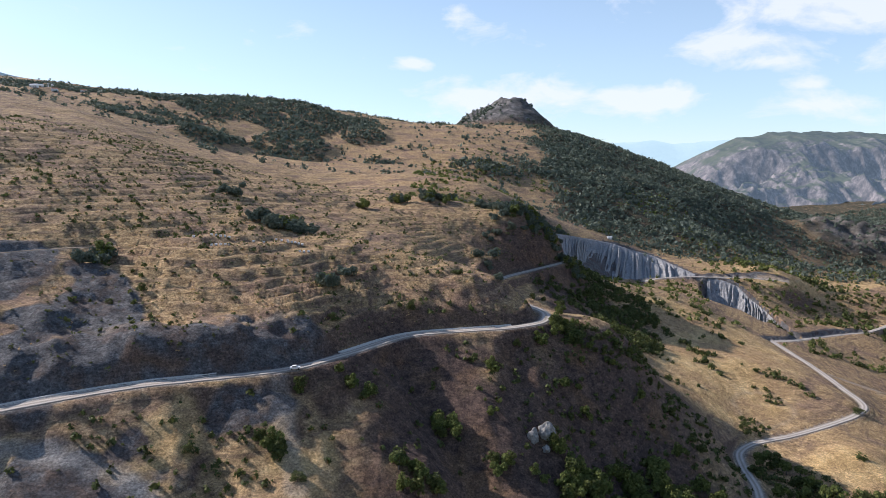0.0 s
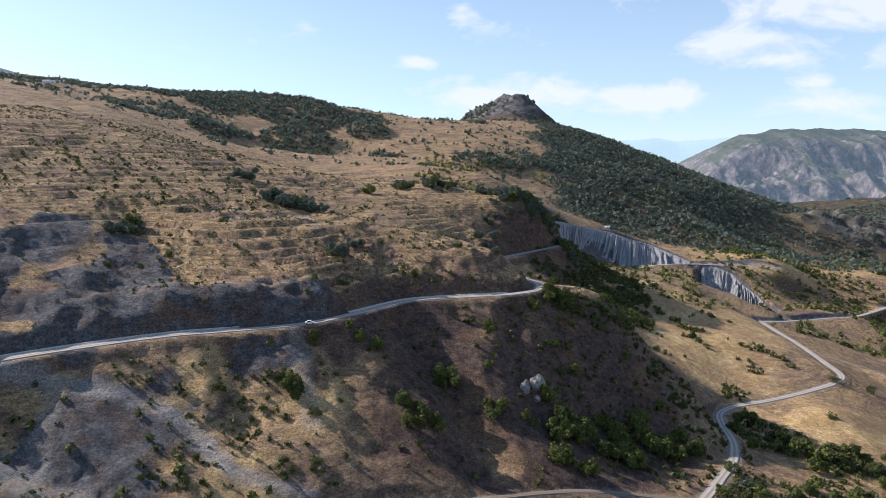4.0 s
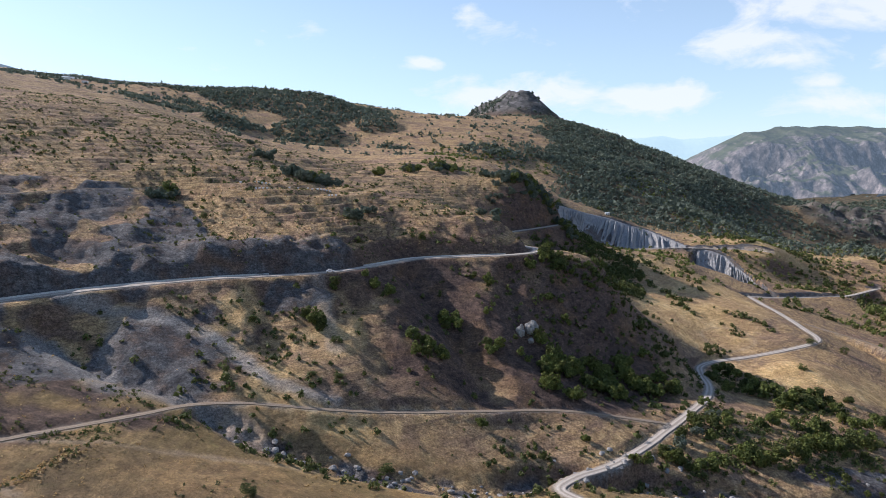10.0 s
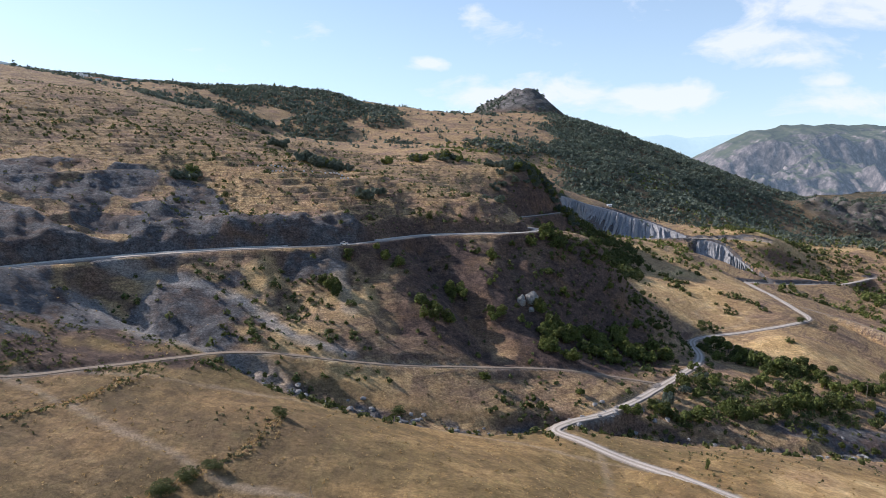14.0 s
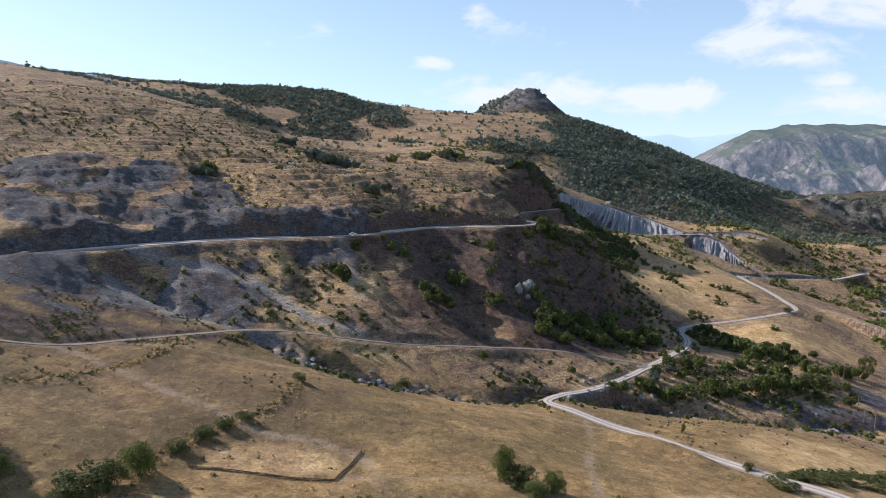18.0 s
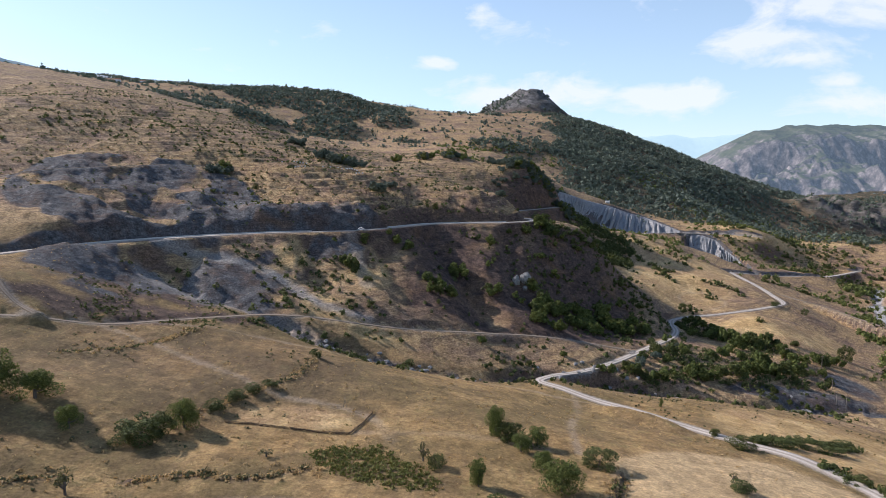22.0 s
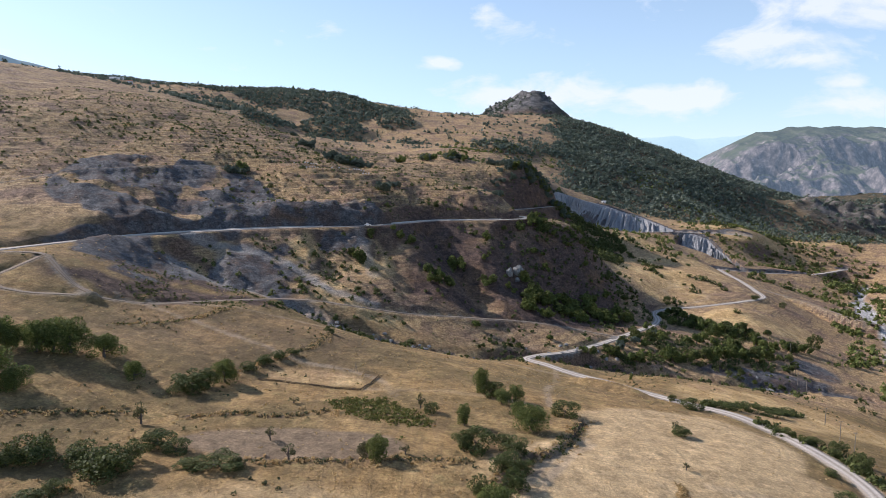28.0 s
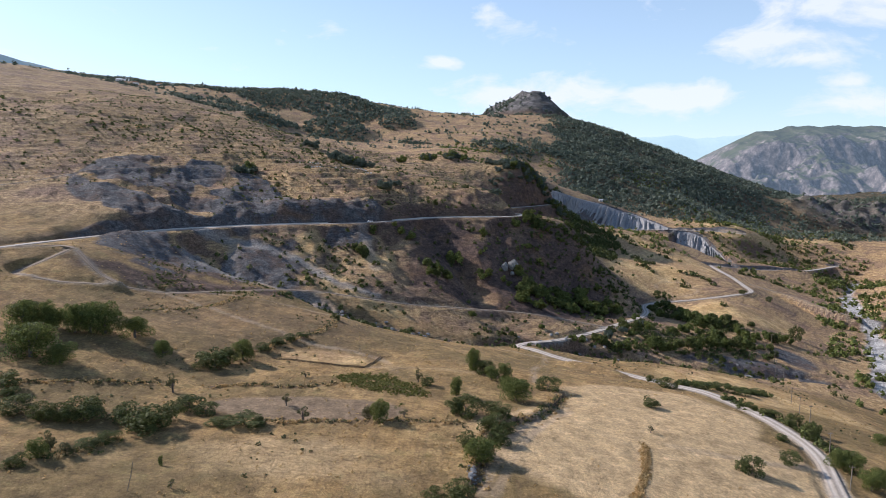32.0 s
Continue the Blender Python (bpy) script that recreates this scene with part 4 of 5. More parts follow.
def plant(name, lobes, leaves, size, leaf, label, trunk=0.18, top=0.5, limbs=5):
    """A tree or bush about 1 high and 1 wide: trunk with limbs, and a crown of leaf sprays."""
    root = new(name)
    root.empty_display_size = 0.1
    tagged(root, label, "tree" if "tree" in name else "bush")
    stems = [tube([(0, 0, -0.12), (0.01, 0, 0.12), (-0.01, 0.015, top * 0.6), (0.01, 0.0, top)], [trunk * 0.24, trunk * 0.2, trunk * 0.14, trunk * 0.05])]
    for k in range(limbs):
        a = 2 * math.pi * (k + 0.3 * rng.random()) / limbs
        x, y, z, rx, ry, rz = lobes[k % len(lobes)][:6]
        z0 = top * (0.25 + 0.5 * k / limbs)
        end = (0.6 * x + 0.18 * math.cos(a), 0.6 * y + 0.18 * math.sin(a), max(z0 + 0.1, z))
        stems.append(tube([(0, 0, z0), (end[0] * 0.5, end[1] * 0.5, (z0 + end[2]) * 0.5 - 0.02), end], [trunk * 0.11, trunk * 0.08, trunk * 0.03], 5))
    tv, tq = join_tubes(stems)
    me = sheet("trunk", np.array(tv), np.array(tq))
    me.materials.append(BARK)
    new("trunk", me).parent = root
    c, d = crown_points(lobes, leaves)
    v = leaf_quads(c, d, size)
    v[:, 2] = np.maximum(v[:, 2], 0.01)
    me = sheet("crown", v, np.arange(len(v)).reshape(-1, 4))
    me.polygons.foreach_set("use_smooth", np.zeros(len(me.polygons), bool))
    me.materials.append(leaf)
    new("crown", me).parent = root
    return root


def lobes_of(n, wide, low, high, r, seed):
    g = np.random.default_rng(seed)
    out = []
    for k in range(n):
        a, s = g.uniform(0, 2 * math.pi), g.uniform(0.1, 1.0) ** 0.7 * wide
        z = g.uniform(low, high) * (1 - 0.35 * s / max(wide, 0.01))
        q = r * g.uniform(0.65, 1.2)
        out.append((s * math.cos(a), s * math.sin(a), z, q, q, q * g.uniform(0.7, 1.0)))
    return out


KINDS = {
    "round": [plant("tree", lobes_of(20, 0.34, 0.12, 0.80, 0.20, s), 6400, 0.0155, LEAF, "broad leafy green tree with branches down to the dry grass") for s in (1, 2, 3)],
    "bush": [plant("bush", lobes_of(16, 0.38, 0.13, 0.76, 0.18, s), 2700, 0.0205, LEAF_DULL, "dense dark green bush on the dry slope", 0.1, 0.35) for s in (11, 12, 13)],
    "grey": [plant("bush", lobes_of(10, 0.34, 0.2, 0.74, 0.18, s), 1100, 0.027, LEAF_GREY, "thin grey-green bush in dry grass", 0.1, 0.4) for s in (21, 22)],
    "tall": [plant("tree", lobes_of(12, 0.17, 0.14, 0.88, 0.15, s), 1300, 0.026, LEAF, "narrow upright green tree", 0.16, 0.6) for s in (31, 32)],
    "oak": [plant("scrub_oak", lobes_of(9, 0.34, 0.16, 0.76, 0.22, s), 420, 0.062, LEAF_OAK_HAZED, "dark green scrub oak on the hill", 0.1, 0.35, 3) for s in (51, 52, 53)],
    "young": [plant("young_tree", lobes_of(9, 0.30, 0.18, 0.82, 0.20, s), 540, 0.052, LEAF, "young leafy green tree", 0.13, 0.5, 3) for s in (61, 62, 63)],
    "dull": [plant("broadleaf_tree", lobes_of(11, 0.30, 0.16, 0.82, 0.19, s), 540, 0.052, LEAF_DULL, "dark green leafy tree", 0.13, 0.5, 3) for s in (71, 72, 73)],
    "thin": [plant("tree", lobes_of(7, 0.26, 0.45, 0.85, 0.15, s), 420, 0.027, LEAF_GREY, "small sparse tree with a bare trunk in a field", 0.22, 0.62, 6) for s in (41, 42)],
}
USED = set()


def put_plant(kind, x, y, wide, high, label="", group=""):
    models = KINDS[kind]
    model = models[rng.integers(len(models))]
    z = ground_z(x, y)[0]
    m = pose(x, y, z - 0.05, 0, 0, rng.uniform(0, 360)) @ Matrix.Diagonal((wide, wide, high, 1))
    if model.name in USED:
        ob = copy_thing(model, m @ Matrix.Diagonal((1 / model.scale[0], 1 / model.scale[1], 1 / model.scale[2], 1)))
    else:
        USED.add(model.name)
        ob = model
        ob.matrix_basis = m
    if label:
        ob["label"] = label
    if group:
        ob["group"] = group
    return ob


# x, y, width and height in metres
GROVE = [(-123, -17, 16.2, 12.4), (-139, 3, 12.7, 12.5), (-133, 6, 9.2, 11.5), (-133, 11, 7.5, 8.5), (-121, 11, 11.7, 12.5), (-125, 9, 9.3, 11.5),
         (-116, 12, 11.7, 12.2), (-107, 15, 11.9, 8.6), (-113.6, -17, 10.1, 6.7), (-92.7, 6, 7.2, 6.8), (-69, 18, 9, 9), (-145, -8, 12, 12)]
GROVE_BUSHES = [(-75.5, 8, 12, 5.8), (-73, 12, 7.6, 4.6), (-78, 5, 7.3, 4.2), (-65.7, 31, 6.2, 3), (-62.8, 39, 6.4, 3), (-59.7, 46, 5.7, 2.9), (-56, 52, 5, 2.4),
                (-113, -42, 8.5, 4), (-108, -47, 5.5, 3), (-120, 15, 5, 2.2), (-150, 20, 9, 5)]
HEDGE = [(-100, -55, 7.8, 3.8), (-92, -56, 6.7, 4.5), (-88, -55, 6.3, 4.5), (-84.7, -52, 9.2, 5.8), (-84.3, -48, 5.5, 4.6), (-76, -48, 8.2, 4.2),
         (-67.5, -53, 11, 5.6), (-66, -46, 6.9, 4.8), (-70.3, -52, 8, 3.8), (-65, -35, 7.4, 3.6), (-59.3, -38, 5.8, 3), (-52, -46, 6.9, 2.4),
         (-46, -45, 9.4, 2.4), (-42, -43, 3.7, 1.7), (-80, -72, 3.5, 4), (-80, -83, 4.5, 2.8), (-75, -74, 3.7, 2.3), (-74, -68, 6, 2.2), (-72, -63, 5, 2.4)]
HEDGE_TREES = [(-79, -78, 5.2, 6.4)]
GULLY_TREES = [(14.6, 32, 6.2, 9.2), (21, 22, 6.4, 5.6), (26, 28, 6.5, 6.1), (8.9, -2, 4.3, 6.9), (28.5, -1.5, 10.6, 9), (25.6, 11, 6.1, 6.1), (16, -52, 9.6, 6.6),
               (-11.7, -33, 6.8, 7)]
GULLY_BUSHES = [(18, 30, 8.2, 5.6), (12, -21, 9, 5.4), (8.8, -20, 5.8, 4), (21.4, -21, 8.4, 4.4), (19.3, -33, 7.5, 5), (21.4, -40, 6.1, 5), (13, -47, 5.5, 4.6),
                (11.4, -73, 7.4, 4.2), (6, -75, 5, 2.8), (40.8, 17, 8.9, 4.2), (-1.4, 6, 4.8, 3), (-15.5, -31, 4.3, 3.8), (24, -30, 5, 3)]
VERGE = [(94, 55, 9.2, 3.8), (92, 72, 3.9, 3.4), (105, 66, 8.4, 3.2), (113, 66, 9.5, 3.6), (122.5, 72, 9.7, 4), (130, 70, 10, 3.4), (147, 91, 7.8, 2.5), (120, 34, 5.2, 2.8),
         (124.5, 27, 6.2, 3.6), (126.5, 19, 5.1, 3), (131, 25, 6.5, 4.6), (126.5, 4, 6, 6), (113.5, -3, 4.4, 2.6), (106.5, -22, 6.4, 4), (131, 12, 5.3, 5.3), (90, -35, 6.8, 5),
         (88, -34, 4.5, 3), (76, 13, 6.9, 3.6), (263, 288, 11, 11)]
VERGE_TREES = [(122.5, -18, 6.9, 6.9), (126.5, -19, 8.4, 7.5), (124.5, -31, 7.9, 7.3), (157, 17, 5.5, 5.5), (130, -26, 7, 7), (121, -46, 7, 7)]
SLENDER = [(-76, -22, 6.4, 7.4), (-47.5, -83, 2.6, 2.4), (-32.7, -36.5, 5.3, 5.5), (-40.4, -26, 4.4, 4.6), (-5.6, -28, 4, 3.2), (-4.6, 9, 4.5, 5.8), (67.4, -18, 3, 2.8),
           (76.3, 19, 3.5, 3.5), (-42.6, 4, 4.8, 2.4)]
UPRIGHT = [(-55, -72, 1.9, 3.9), (85.6, 111, 3.2, 5.6), (117, 336, 3.4, 7.5), (14, 33, 4.6, 9.6), (9, -3, 4, 7)]
SLOPE_CLUMPS = [(-62, 209, 15.7, 11.8), (-55, 239.5, 6.9, 7.5), (-32.7, 247, 13.6, 9.5), (-42, 253, 6, 4.8), (23, 283, 5.9, 9.8), (21, 260, 4.3, 6.1), (23.6, 235, 13.1, 10.3),
                (-7.4, 209, 14.7, 15.7), (-15.8, 215, 4.3, 10.7), (0, 249, 12.5, 12.5), (-3, 257, 7.9, 7.9), (15, 291, 4, 4.7), (36.6, 308, 4.9, 6.3), (47.6, 312, 7.8, 9.2),
                (64, 322, 16.7, 15.2), (57.7, 295, 4.1, 6.1), (64.7, 296, 4.7, 4.7), (66, 284, 6.6, 7.2), (48, 255, 7.3, 11.5), (36, 240, 5.8, 5.8)]
TOE_CLUMPS = [(51, 235, 12, 14.3), (59, 239, 13.3, 14.4), (49, 218, 9.7, 8.7), (58.5, 214, 10.7, 8.5), (71, 238, 14.4, 13.2), (82, 236, 14.3, 14.3), (101, 260, 15.4, 15.4), (110, 256, 14, 12.2),
              (95, 271, 13.3, 11.4), (82, 260, 12.9, 11.1), (40, 239, 4.6, 5.2), (13, 177, 8.4, 6.1), (57, 182, 8.6, 5.7), (112, 290, 7, 7), (100, 310, 6, 6), (128, 300, 7, 7)]
TOE_THICKET = [(55, 248, 12, 12), (63, 245, 12, 12), (76, 264, 9, 9), (84, 254, 13, 12), (95, 264, 10, 10), (103, 259, 12, 10), (116, 271, 9, 9),
              (120, 261, 10, 10), (99, 278, 7, 7), (88, 320, 5, 6), (70, 312, 5, 6)]
LONE_BUSHES = [(-48, 201, 6.6, 4.4), (-85, 204, 5.2, 4.4), (-80, 170, 3.2, 3), (-43, 179, 6.1, 3), (-53, 177, 4.7, 2.8), (-49.6, 87, 5.2, 4.6), (-19.6, 138, 6.8, 3.6),
               (-50, 287, 5.3, 5.3), (-15.8, 316, 5.7, 8.4), (7, 348, 6.9, 3.8), (-146, 275, 3.8, 3.6), (-136, 286, 4.6, 6), (-164, 277, 3.2, 3), (179, 364, 8, 8.4),
               (225, 447, 6.6, 4.5), (192, 455, 6.7, 3.8), (268, 398, 8.5, 5.9), (291, 396, 6.8, 7.2), (399, 555, 7.9, 5.7)]
BROW_CLUMPS = [(-57, 309, 12.6, 10.5), (-50, 331, 11.8, 8.9), (42.7, 512, 7.4, 12.7), (-167, 308, 14, 11.2), (-172, 304, 7.6, 8.3), (-105, 402, 34, 15.6), (-87, 400, 21.6, 8.6), (-70, 556, 10.2, 13.6),
              (-41, 588, 20.3, 11.9), (-6, 592, 30, 15.6), (-17, 685, 16.4, 12.3), (-156, 471, 16.8, 10.9), (-184, 530, 9.8, 6.5), (-158, 506, 7.3, 7.3), (67, 575, 35, 23), (85, 581, 29, 17),
              (58, 580, 23, 17)]
BROW_THICKET = [(57, 598, 22, 15), (74, 588, 22, 15), (92, 584, 20, 14), (106, 579, 20, 13), (118, 566, 18, 12), (39, 604, 18, 10), (46, 590, 16, 10), (-3, 651, 20, 9),
              (17, 688, 22, 9), (148, 783, 18.5, 10.8), (131, 235, 12, 7), (116, 209, 10, 7),
              (92, 190, 8.8, 5.9), (100, 196, 7, 8)]
# trees of the valley bottom, the wooded knoll and the shaded hollow: x, y and height
VALLEY_TREES = [(104, 205, 8), (92, 183, 8), (96, 185, 10), (81, 178, 7.5), (75, 174, 6.6), (117, 220, 11), (124, 220, 11), (133, 228, 10), (115, 223, 9), (131, 250, 6.8), (102, 181, 8),
                (107, 183, 9), (112, 186, 10), (128, 197, 11), (132, 199, 11), (133, 195, 10), (141, 200, 9), (147, 205, 9), (152, 235, 8), (160, 237, 10), (167, 245, 10), (155, 208, 12), (162, 214, 12),
                (171, 235, 10), (169, 219, 12), (176, 222, 12), (181, 220, 12), (187, 226, 12), (188, 240, 10), (194, 228, 13), (204, 235, 12), (205, 232, 11), (211, 253, 11), (208, 259, 11), (219, 256, 10),
                (229, 264, 10), (234, 264, 10), (242, 268, 10), (247, 270, 10), (229, 288, 8), (215, 284, 9), (203, 274, 10), (198, 277, 12)]
VALLEY_BACK = [(198, 285, 13), (190, 280, 12), (187, 288, 13), (180, 287, 12), (182, 299, 11), (177, 304, 11), (178, 316, 12), (175, 322, 12), (171, 327, 11), (160, 308, 10), (160, 288, 9), (171, 289, 9),
               (214, 275, 8), (195, 220, 6), (222, 240, 7), (219, 227, 8), (210, 215, 8), (210, 286, 11), (181, 271, 10), (183, 241, 11), (172, 197, 6.5), (194, 193, 4.5), (178, 191, 4.4), (188, 192, 4)]
KNOLL_TREES = [(56, 564, 9), (73, 606, 11), (59, 551, 10), (81, 601, 11), (92, 600, 9), (103, 602, 7.8), (46, 544, 10), (36, 537, 8.9), (27, 497, 9), (34, 490, 8), (31, 357, 6), (111, 602, 6.7), (70, 556, 8),
               (83, 578, 8.5), (66, 580, 10), (75, 590, 10), (62, 596, 10), (86, 588, 9), (95, 590, 8), (52, 572, 10), (44, 560, 9), (100, 596, 8)]
HOLLOW_TREES = [(84, 508, 6.7), (96, 523, 7), (111, 541, 7), (67, 471, 6), (45, 343, 3.3), (76, 474, 7), (90, 474, 8), (59, 327, 10), (65, 326, 9), (66, 352, 9), (106, 526, 8), (116, 537, 8), (126, 539, 8),
                (136, 539, 9), (146, 538, 9), (158, 547, 9), (159, 532, 9), (100, 350, 7), (88, 337, 6.6), (159, 514, 9), (92, 335, 7), (177, 524, 8), (183, 520, 8), (180, 578, 8), (168, 574, 8), (137, 565, 8),
                (125, 570, 7), (151, 578, 8), (161, 578, 8), (153, 475, 7), (169, 498, 7), (101, 337, 5.4), (70, 335, 8), (76, 322, 8), (110, 330, 6), (118, 318, 6), (124, 306, 6)]

for row in GROVE:
    put_plant("round", row[0], row[1], row[2] * 1.05, row[3] * 1.25, "large dark green walnut tree in a grove beside a dry meadow", "trees of the grove")
for row in [(x, y, w * 1.15, h * 1.45) for x, y, w, h in GROVE_BUSHES]:
    put_plant("bush", *row, "bushy green hedge shrub between dry meadows", "shrubs of the hedges")
for row in [(x, y, w * 1.25, h * 1.5) for x, y, w, h in HEDGE]:
    put_plant("bush" if row[2] > 5 else "grey", *row, "low green bramble bush on a field boundary", "bushes of the field boundary")
for row in HEDGE_TREES + VERGE_TREES:
    put_plant("round", *row, "leafy green tree beside the gravel road", "roadside trees")
for row in [(x, y, w, h * 1.2) for x, y, w, h in GULLY_TREES]:
    put_plant("round", *row, "bright green tree along the dry ditch", "trees of the ditch")
for row in [(x, y, w * 1.2, h * 1.45) for x, y, w, h in GULLY_BUSHES]:
    put_plant("bush" if row[2] > 5.6 else "grey", *row, "dusty green bush along the dry ditch", "bushes of the ditch")
for row in [(x, y, w * 1.08, h * 1.3) for x, y, w, h in VERGE]:
    put_plant("bush", *row, "low green hedge bush beside the gravel road", "roadside bushes")
for row in SLENDER:
    put_plant("thin", *row, group="sparse field trees")
for row in UPRIGHT:
    put_plant("tall", *row)
for row in LONE_BUSHES:
    put_plant("bush", *row, "single dark green bush on the dry hillside", "hillside bushes")


def clump(rows, kinds, label, group, share=0.55, steep=1.0, dense=26, tall=6.5):
    """Several trees over the width and depth of each clump, stepping up the slope where it is steep."""
    for x, y, wide, high in rows:
        n = max(1, int(round(wide * high / dense)))
        for k in range(n):
            h = min(high, tall) * rng.uniform(0.7, 1.1) if n > 1 else high
            px, py = (x + rng.uniform(-0.5, 0.5) * (wide - 3), y + rng.uniform(steep - 1, 1.0) * max(0, high - 5)) if n > 1 else (x, y)
            kind = kinds[0] if rng.random() < share else kinds[1]
            put_plant(kind, px, py, h * rng.uniform(0.8, 1.1) if kind != "tall" else h * 0.75, h, label, group)


def stand(rows, kinds, label, group, broad):
    """Single trees, each with its own height and with a smaller one close by."""
    for x, y, h in rows:
        h *= rng.uniform(0.85, 1.05)
        put_plant(kinds[rng.integers(len(kinds))], x, y, h * broad * rng.uniform(0.85, 1.15), h, label, group)
        px, py, q = x + rng.uniform(-0.6, 0.6) * h, y + rng.uniform(-0.3, 0.5) * h, h * rng.uniform(0.45, 0.75)
        put_plant(kinds[rng.integers(len(kinds))], px, py, q * broad * 1.1, q, label, group)


stand(VALLEY_TREES, ("young", "dull"), "leafy green tree beside the valley stream", "trees of the valley stream", 0.9)
stand(VALLEY_BACK, ("young", "dull"), "dark green tree in the shaded valley bottom", "trees of the valley bottom", 0.95)
stand(KNOLL_TREES, ("oak",), "dark scrub oak on the wooded knoll", "oaks of the knoll", 1.0)
stand(HOLLOW_TREES, ("young", "dull"), "green tree in the shaded hollow behind the spur", "trees of the hollow", 0.9)
clump(SLOPE_CLUMPS, ("young", "dull"), "young green tree on the steep brown slope", "trees of the steep slope", 0.75, 1.0, 26, 8.0)
clump(TOE_CLUMPS + TOE_THICKET, ("young", "dull"), "leafy green tree at the shaded foot of the slope", "trees at the foot of the slope", 0.85, 1.0, 24, 9.5)
clump(BROW_CLUMPS + BROW_THICKET, ("oak", "young"), "dark green scrub oak in a thicket on the hill", "scrub oaks on the hill", 0.68, 0.35, 25, 11.0)

# ---------------------------------------------------------------- scattered growth, too many to count


def scatter(n, area, keep, seed):
    """Random spots in a box of the plan, kept with the chance that keep(x, y, z, cover) gives."""
    g = np.random.default_rng(seed)
    x, y = g.uniform(area[0], area[1], n), g.uniform(area[2], area[3], n)
    z, cover = sample(x, y)
    ok = g.random(n) < keep(x, y, z, cover) * (1 - cover["track"])
    return x[ok], y[ok], z[ok]


def growth(name, spots, high, wide, leaves, leaf, label, category, seed, size=0.26):
    """One joined sheet of leaf sprays: a low bush at every spot."""
    g = np.random.default_rng(seed)
    x, y, z = spots
    n = len(x)
    h = high * g.uniform(0.45, 1.5, n) ** 1.2
    w = h * wide / high * g.uniform(0.8, 1.25, n)
    i = np.repeat(np.arange(n), leaves)
    d = g.normal(size=(n * leaves, 3))
    d /= np.linalg.norm(d, axis=1)[:, None]
    d[:, 2] = np.abs(d[:, 2])
    off = d * g.uniform(0.5, 1.0, n * leaves)[:, None]
    lump = 1 + 0.35 * np.sin(5 * d[:, 0] + 7 * x[i]) * np.cos(4 * d[:, 1] + 3 * y[i])
    c = np.c_[x[i] + off[:, 0] * 0.5 * w[i] * lump, y[i] + off[:, 1] * 0.5 * w[i] * lump, z[i] + 0.05 * h[i] + off[:, 2] * 0.85 * h[i] * lump]
    v = leaf_tris(c, d, size * np.minimum(h, w)[i])
    me = sheet(name, v, np.zeros((0, 4), int), np.arange(len(v)).reshape(-1, 3))
    me.polygons.foreach_set("use_smooth", np.zeros(len(me.polygons), bool))
    me.materials.append(leaf)
    return tagged(new(name, me), label, category, kind="stuff")


def off_road(x, y, reach=6):
    d = np.minimum.reduce([near_line(x, y, line, reach + 4)[0] for _, line, _ in ROADS])
    return ramp(d, 2.5, reach)


# scrub on the terraced hillside
growth("hill_scrub", scatter(10000, (-420, 130, 225, 760), lambda x, y, z, c: (0.08 + 0.45 * ramp(rough(x, y, 70, 3, 61), -0.1, 0.9)) * (1 - 0.4 * ramp(y, 360, 460)) * ramp(z, 86, 94) * off_road(x, y) * (1 - 0.4 * c["shale"]), 71),
       1.8, 2.4, 18, LEAF_DULL, "scattered dark green scrub on the terraced dry hillside", "scrub", 81)
growth("hill_shrubs", scatter(20000, (-420, 150, 195, 700), lambda x, y, z, c: (0.22 + 0.7 * ramp(rough(x, y, 35, 3, 62), -0.3, 0.7)) * ramp(z, 84, 90) * off_road(x, y) * (1 - 0.5 * c["shale"]), 70),
       0.85, 1.15, 8, LEAF_DULL, "low dark shrublets dotted over the terraces", "scrub", 80, 0.32)
growth("hill_tussocks", scatter(5000, (-330, 130, 200, 420), lambda x, y, z, c: 0.7 * ramp(z, 86, 92) * off_road(x, y) * (1 - c["shale"]), 72),
       0.6, 1.2, 8, STRAW, "dry straw tussocks on the terraces", "grass", 82, 0.35)
# shaded steep slope below the upper road
growth("slope_scrub", scatter(5200, (-190, 150, 150, 350), lambda x, y, z, c: (0.08 + 0.5 * ramp(rough(x, y, 40, 3, 63), 0.05, 0.8) + 0.22 * ramp(x, 35, 100)) * ramp(z, 83, 79) * off_road(x, y) * (1 - 0.8 * c["shale"]), 73),
       1.9, 2.2, 18, LEAF_DULL, "small green shrubs on the steep brown slope", "scrub", 83)
# bank and stream-side thicket on the east
growth("valley_thicket", scatter(2600, (95, 330, 160, 330), lambda x, y, z, c: ramp(np.maximum(bump_at(x, y, 165, 230, 75, 45, 25), bump_at(x, y, 200, 285, 60, 26, -30)) + 0.6 * rough(x, y, 15, 2, 64), 0.35, 0.9) * off_road(x, y, 6), 74),
       2.2, 3.0, 46, LEAF_DULL, "low dark green undergrowth along the valley stream", "thicket", 84, 0.14)
growth("stream_scrub", scatter(5000, (-150, 300, 95, 235), lambda x, y, z, c: (1 - ramp(near_line(x, y, STREAM, 40)[0], 6, 26)) * ramp(rough(x, y, 18, 2, 65), -0.1, 0.7) * off_road(x, y, 5) * (1 - 0.7 * c["shale"]), 75),
       1.6, 2.0, 20, LEAF_DULL, "grey-green scrub along the stony stream", "scrub", 85)
growth("bank_brambles", scatter(2600, (-175, -75, 82, 152), lambda x, y, z, c: bump_at(x, y, -125, 115, 75, 36, 36) * ramp(rough(x, y, 14, 2, 31), -0.1, 0.9) * off_road(x, y, 4), 99),
       0.75, 1.2, 16, LEAF_DULL, "dusty brambles and scrub on the broken bank above the track", "scrub", 100, 0.24)
